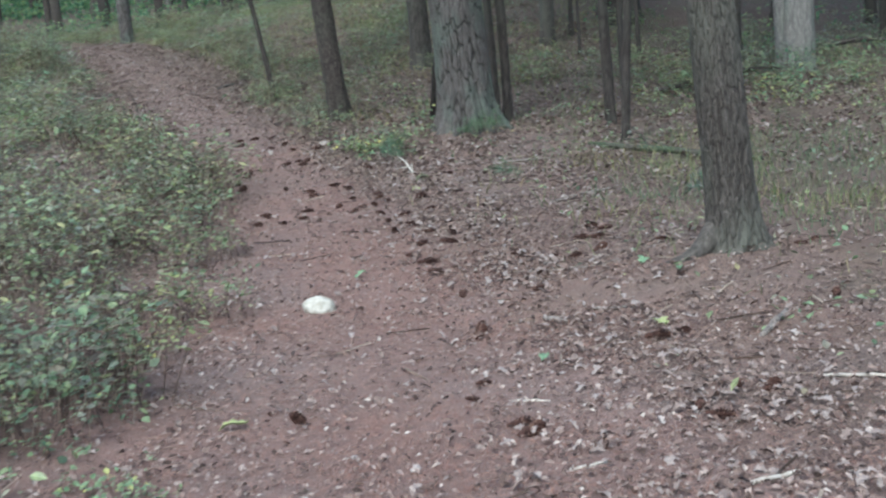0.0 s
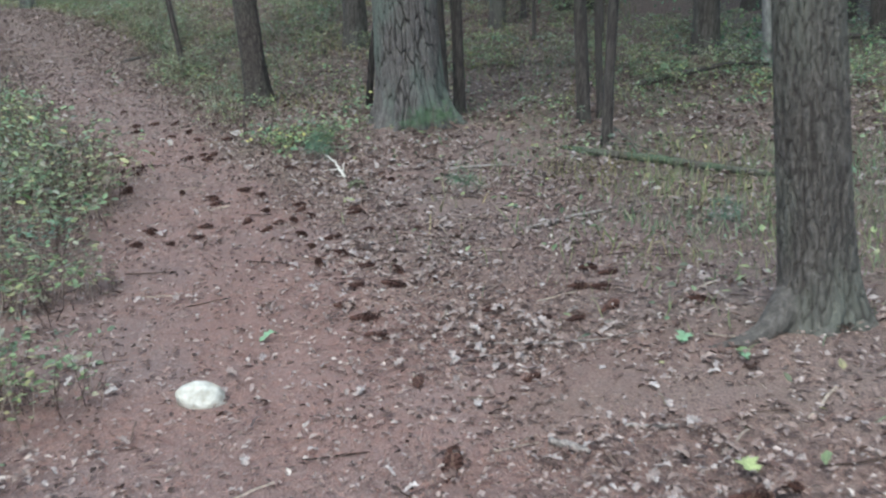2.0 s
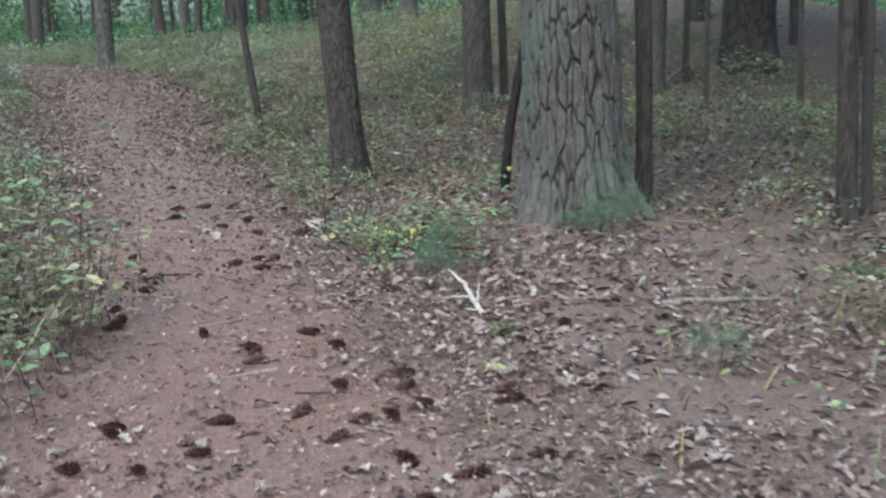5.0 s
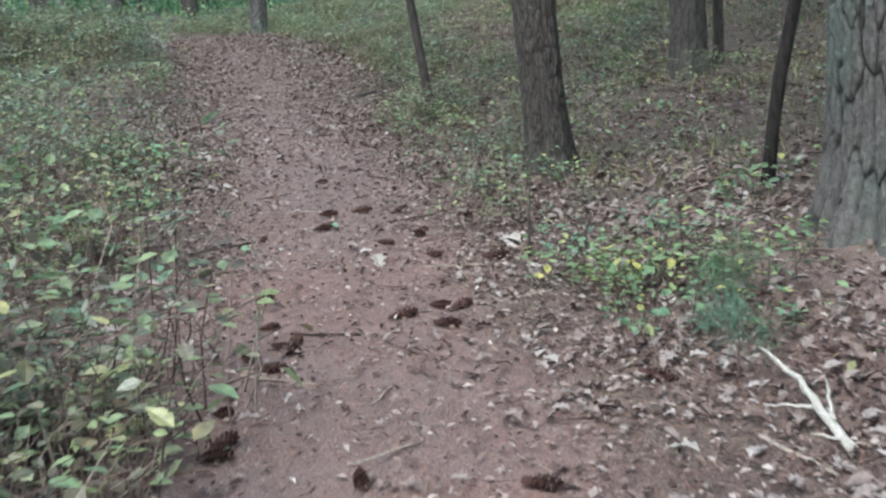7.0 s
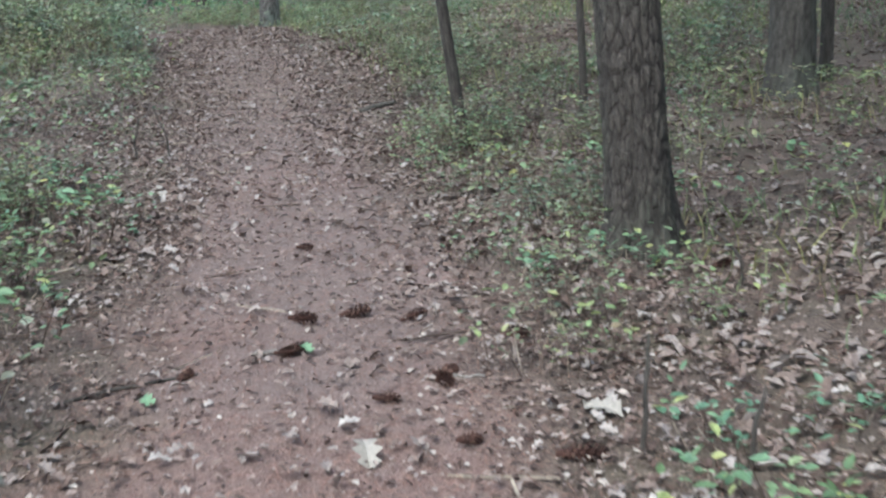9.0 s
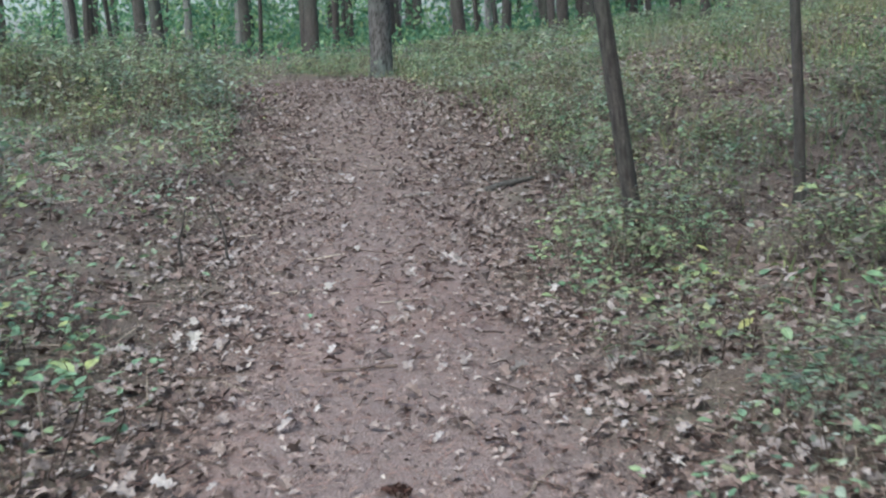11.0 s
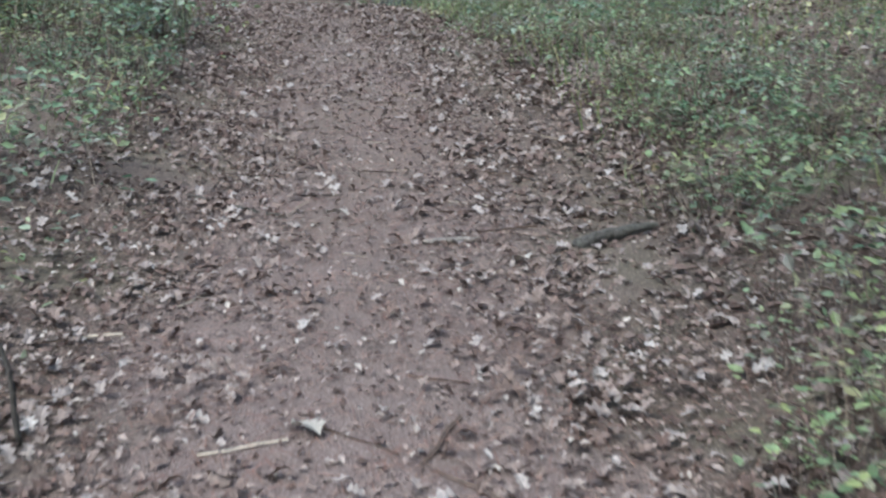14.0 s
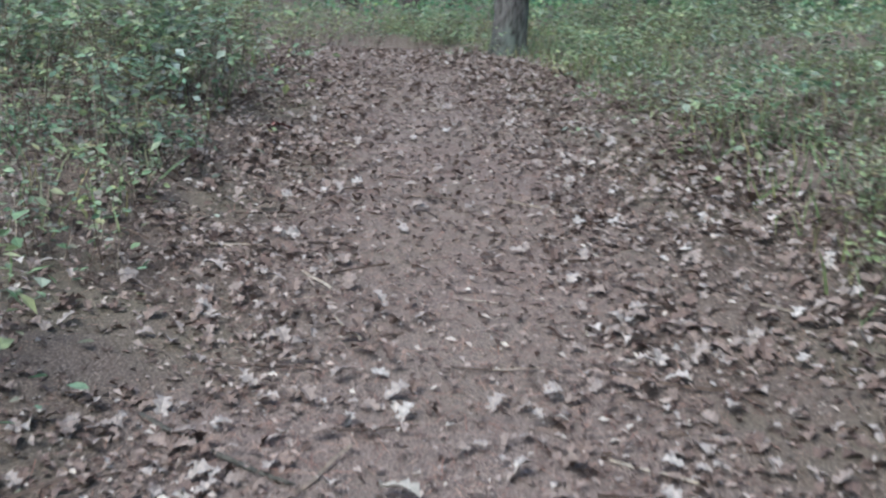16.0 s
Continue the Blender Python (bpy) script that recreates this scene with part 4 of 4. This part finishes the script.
def lay_cones(places):
    for x, y in places:
        k = int(rng.integers(0, 4))
        ob = new("pine_cone", cones[k])
        g = rng.uniform(0.8, 1.1)
        ob.matrix_world = Matrix.LocRotScale((x, y, float(ground_z(x, y)) + 0.026), Euler((rng.uniform(0, 6), rng.normal(0, 0.12), rng.normal(0, 0.8))), Vector((g, g, g)))
        tagged(ob, "dark reddish-brown open pine cone on the needles", "pine cone", "fallen pine cones")


lay_cones(((-1.02, 13.38), (-0.87, 12.83), (-0.74, 12.9), (-0.69, 13.31), (-0.65, 12.33), (-0.21, 13.18), (-0.38, 12.14), (-2.0, 12.3), (-1.71, 12.28), (-1.51, 12.45),
           (-0.15, 9.88), (-0.21, 10.65), (-0.12, 11.15), (0.65, 9.84), (0.94, 9.53), (1.11, 9.45), (1.4, 10.11), (1.26, 10.17), (1.52, 10.43), (1.35, 9.61), (-0.47, 11.38)))
lay_cones(((-1.55, 14.02), (-0.28, 10.19), (-0.08, 9.5), (0.06, 10.59), (1.86, 9.47), (-1.95, 12.72), (-0.72, 13.54), (-0.6, 13.05), (-1.15, 12.95), (-0.95, 12.6), (-0.2, 13.05),
           (-2.53, 14.79), (-1.97, 12.8), (-1.5, 12.85), (-1.59, 14.12), (-2.82, 16.35), (-2.63, 15.99), (0.08, 14.71), (0.17, 14.37), (-1.93, 14.48), (-1.31, 14.43)))
lay_cones(((-1.12, 14.13), (-1.51, 13.82), (-2.52, 14.67), (-2.61, 16.1), (-2.78, 15.87), (-2.61, 15.68), (-2.64, 15.12), (-1.99, 16.7), (-1.88, 16.68), (-1.91, 16.36), (-3.03, 19.5),
           (-3.19, 18.87), (-0.9, 15.48), (-2.72, 19.45), (-3.72, 20.95), (-2.41, 18.61), (-2.21, 17.91), (-1.81, 17.81), (-2.6, 18.31), (-3.53, 18.53), (-2.18, 19.17), (-3.27, 19.4), (-1.2, 20.29)))
lay_cones(((0.2, 7.47), (0.16, 6.22), (0.09, 5.86), (1.48, 6.96), (1.19, 5.28), (1.24, 5.08), (2.61, 7.39), (2.9, 8.7), (2.75, 8.55), (0.12, 8.64), (0.69, 8.52), (-1.9, 16.36), (-2.16, 16.54), (-3.02, 16.93), (-2.42, 18.56), (-3.16, 18.92)))
lay_cones(((-0.87, 5.82), (0.34, 5.16), (0.3, 5.3), (1.41, 10.6), (0.2, 7.58), (-0.55, 11.9), (-0.3, 11.6), (0.1, 11.0), (-0.1, 12.3), (1.3, 6.9), (1.45, 5.6), (1.6, 5.5)))


def stick(name, points, radii, material, label, category, lift=0.0, twigs=()):
    """A branch along points (x, y, height over the ground)."""
    def grounded(ps):
        a = np.array([(x, y, float(ground_z(x, y)) + h + lift) for x, y, h in ps])
        n = max(8, len(a) * 3)
        t, u = np.linspace(0, len(a) - 1, n), np.arange(len(a))
        q = np.stack([np.interp(t, u, a[:, k]) for k in range(3)], -1)
        q[1:-1] += np.random.default_rng(int(abs(a[0, 0]) * 100)).normal(0, 0.0035, (n - 2, 3))
        return q - a[0], a[0]
    q, origin = grounded(points)
    v, f = ring_tube(q, np.interp(np.linspace(0, 1, len(q)), np.linspace(0, 1, len(radii)), radii), 8)
    ob = new(name, mesh_from(name, v, f, material, True))
    ob.location = origin
    for ps, rr in twigs:
        w, o = grounded(ps)
        v, f = ring_tube(w, np.linspace(rr, rr * 0.35, len(w)), 6)
        arm = part("side_branch", mesh_from("side_branch", v, f, material, True), ob)
        arm.location = Vector(o) - Vector(origin)
    return tagged(ob, label, category)


stick("forked_branch", [(-0.28, 14.68, 0.015), (-0.34, 14.9, 0.06), (-0.40, 15.15, 0.12), (-0.50, 15.42, 0.15)], (0.02, 0.017, 0.012, 0.006), BLEACHED, "bleached forked dead branch on the forest floor", "branch",
      twigs=(([(-0.36, 14.95, 0.07), (-0.44, 15.0, 0.06), (-0.53, 15.05, 0.05)], 0.009), ([(-0.32, 14.83, 0.05), (-0.3, 15.1, 0.12)], 0.011), ([(-0.28, 14.72, 0.03), (-0.4, 14.8, 0.03)], 0.008)))
stick("mossy_log", [(2.1, 15.4, 0.03), (2.5, 14.75, 0.04), (3.13, 13.95, 0.04), (3.75, 13.0, 0.03)], (0.03, 0.042, 0.042, 0.03), MOSSY, "mossy green fallen log under thin trees", "log",
      twigs=(([(2.75, 14.45, 0.06), (2.66, 14.55, 0.2), (2.5, 14.65, 0.36)], 0.02), ([(2.95, 14.2, 0.06), (2.75, 14.7, 0.14), (2.5, 15.0, 0.1)], 0.014)))
stick("fallen_branch", [(-4.98, 27.58, 0.03), (-4.88, 27.7, 0.04), (-4.76, 27.82, 0.05), (-4.62, 27.93, 0.05)], (0.036, 0.037, 0.03, 0.016), OAK_BARK, "thick grey broken branch at the path's edge", "branch")
stick("fallen_branch", [(0.45, 9.24, 0.012), (0.8, 9.12, 0.014), (1.14, 9.02, 0.015), (1.45, 9.05, 0.012)], (0.007, 0.008, 0.007, 0.004), GREY_WOOD, "long thin grey branch on fallen needles", "branch")
stick("fallen_branch", [(1.15, 11.9, 0.02), (1.6, 12.2, 0.02), (2.03, 12.42, 0.02)], (0.016, 0.018, 0.01), GREY_WOOD, "grey fallen branch among dry leaves", "branch")
stick("fallen_branch", [(3.95, 19.5, 0.08), (4.8, 20.0, 0.15), (5.7, 20.5, 0.2), (6.4, 20.9, 0.1)], (0.05, 0.045, 0.04, 0.025), DARK_BARK, "dark fallen limb lying in the undergrowth", "branch")
stick("fallen_branch", [(7.2, 22.4, 0.2), (8.4, 22.6, 0.3), (9.6, 22.6, 0.2)], (0.06, 0.05, 0.03), DARK_BARK, "dark fallen limb lying in the undergrowth", "branch")
stick("fallen_branch", [(-7.45, 28.1, 0.015), (-7.1, 27.95, 0.02), (-6.72, 27.85, 0.012)], (0.009, 0.01, 0.006), DARK_BARK, "thin dark fallen branch crossing leaf litter", "branch")
stick("fallen_branch", [(0.57, 14.65, 0.015), (0.7, 14.3, 0.02), (0.82, 13.95, 0.012)], (0.011, 0.012, 0.007), GREY_WOOD, "thin grey fallen branch near the pine", "branch")
stick("fallen_branch", [(0.8, 14.75, 0.02), (1.1, 14.7, 0.03), (1.5, 14.72, 0.02)], (0.018, 0.02, 0.012), GREY_WOOD, "grey fallen branch near the pine", "branch")
stick("fallen_branch", [(-3.95, 18.18, 0.012), (-3.72, 18.42, 0.014), (-3.5, 18.6, 0.01)], (0.008, 0.009, 0.005), DARK_BARK, "thin dark fallen branch on reddish needles", "branch")
for k, (a, b, c, d, rr) in enumerate(((1.09, 4.02, 1.31, 4.1, 0.012), (1.88, 6.62, 2.2, 7.15, 0.022), (1.02, 7.79, 1.25, 7.72, 0.012), (1.88, 5.66, 2.3, 5.45, 0.011), (0.28, 5.8, 0.5, 5.72, 0.011), (0.45, 4.5, 0.62, 4.57, 0.010), (0.84, 9.38, 0.95, 9.2, 0.016), (-3.35, 18.86, -3.1, 18.95, 0.013), (-2.5, 18.6, -2.25, 18.62, 0.012), (0.66, 7.7, 0.8, 7.52, 0.02), (-5.78, 27.53, -5.5, 27.64, 0.016), (1.0, 8.6, 1.2, 8.55, 0.009))):
    stick("stick", [(a, b, rr), ((a + c) / 2, (b + d) / 2, rr * 1.2), (c, d, rr)], (rr * 0.8, rr, rr * 0.7), (BLEACHED, GREY_WOOD)[k in (1, 2, 6, 7, 8, 9, 10, 11)], ("short pale dry stick lying on leaf litter", "short grey-brown stick lying on leaf litter")[k in (1, 2, 6, 7, 8, 9, 10, 11)], "stick")
for x, y, tall, bend in ((-6.27, 24.85, 0.5, -0.14), (-6.49, 24.55, 0.42, 0.06), (-1.1, 20.0, 0.3, -0.16), (-1.6, 17.85, 0.42, 0.02), (-1.25, 17.75, 0.26, 0.04)):
    stick("bare_stem", [(x, y, -0.03), (x + bend * 0.15, y, tall * 0.5), (x + bend, y + 0.02, tall)], (0.011, 0.009, 0.006), DARK_BARK, "thin bare upright stem of a dead seedling", "stem")


def quartz_stone():
    bm = bmesh.new()
    bmesh.ops.create_icosphere(bm, subdivisions=4, radius=1)
    for v in bm.verts:
        c = v.co.copy()
        k = 1 + 0.16 * noise.noise(c * 1.3) + 0.07 * noise.noise(c * 3.5) + 0.02 * noise.noise(c * 11)
        v.co = Vector((c.x * 0.135, c.y * 0.1, max(c.z, -0.5) * 0.095)) * k
    me = bpy.data.meshes.new("stone")
    bm.to_mesh(me)
    bm.free()
    me.materials.append(STONE)
    me.shade_smooth()
    ob = new("stone", me)
    ob.matrix_world = pose(-1.0, 8.63, float(ground_z(-1.0, 8.63)) + 0.025, 0, 8, -8)
    tagged(ob, "rounded white quartz stone at the footpath's edge", "stone")


quartz_stone()


def plain_leaf_material(name, colour):
    m, nt, b = base_material(name, 0.6)
    n = noise_node(nt, 70, 4)
    nt.links.new(ramp_node(nt, [(0.3, tuple(c * 0.7 for c in colour)), (0.7, colour)], n.outputs["Fac"]).outputs["Color"], b.inputs["Base Color"])
    return m


def single_leaves():
    oak, quads, tails = oak_leaf()
    looks = {"pale": ("pale buff curled oak leaf on the path", (0.36, 0.32, 0.27)), "green": ("fallen green leaf lying on the path", (0.19, 0.30, 0.17)), "red": ("dark red-brown withered leaf clump on the path's edge", (0.16, 0.05, 0.04)), "yellow": ("yellow-green fallen leaf on dry litter", (0.33, 0.37, 0.16))}
    data = {k: mesh_from("fallen_leaf", oak, quads.tolist() + tails.tolist(), plain_leaf_material(k + "_leaf", c)) for k, (_, c) in looks.items()}
    for look_name, x, y, size in (("pale", -2.54, 17.74, 0.17), ("pale", -5.44, 25.2, 0.17), ("pale", -5.16, 24.04, 0.14), ("pale", -5.61, 23.1, 0.15), ("pale", -5.47, 22.81, 0.14), ("yellow", 1.38, 7.18, 0.17),
                            ("yellow", -1.2, 5.75, 0.17), ("green", -0.73, 9.6, 0.13), ("green", 1.56, 8.72, 0.15), ("green", 0.56, 6.66, 0.12), ("pale", -0.84, 14.69, 0.13), ("pale", -1.35, 15.72, 0.1),
                            ("green", -3.55, 18.2, 0.1), ("green", -3.1, 18.9, 0.1), ("yellow", -0.25, 13.5, 0.12), ("pale", -1.75, 18.2, 0.18), ("pale", -6.4, 27.9, 0.15), ("pale", -5.2, 27.3, 0.15), ("green", -5.0, 23.3, 0.08), ("red", -9.35, 32.44, 0.16), ("red", -9.42, 32.36, 0.13), ("green", 1.75, 8.3, 0.1)):
        ob = new("fallen_leaf", data[look_name])
        ob.matrix_world = Matrix.LocRotScale((x, y, float(ground_z(x, y)) + 0.035), Euler((rng.normal(0, 0.2), rng.normal(0, 0.15), rng.uniform(0, 6.28))), Vector((size, size, size)))
        tagged(ob, looks[look_name][0], "leaf", "single fallen leaves")


single_leaves()


def moss_clump():
    """A low rounded cushion of short moss tufts."""
    r = np.random.default_rng(12)
    n = 500
    a, d = r.uniform(0, 6.28, n), 0.1 * np.sqrt(r.random(n))
    p = np.stack([d * np.cos(a), 0.8 * d * np.sin(a), 0.055 * (1 - (d / 0.1) ** 2) + r.normal(0, 0.006, n)], -1)
    v, f = scatter(DIAMOND, np.array([(0, 1, 2, 3)]), p, r.uniform(0.015, 0.035, (n, 1)), turns(n, r, 0.7))
    ob = new("moss_clump", mesh_from("moss_clump", v, f, GRASS))
    ob.matrix_world = pose(-0.17, 14.25, float(ground_z(-0.17, 14.25)) + 0.005)
    tagged(ob, "small olive-green moss cushion among dead leaves", "moss")


moss_clump()
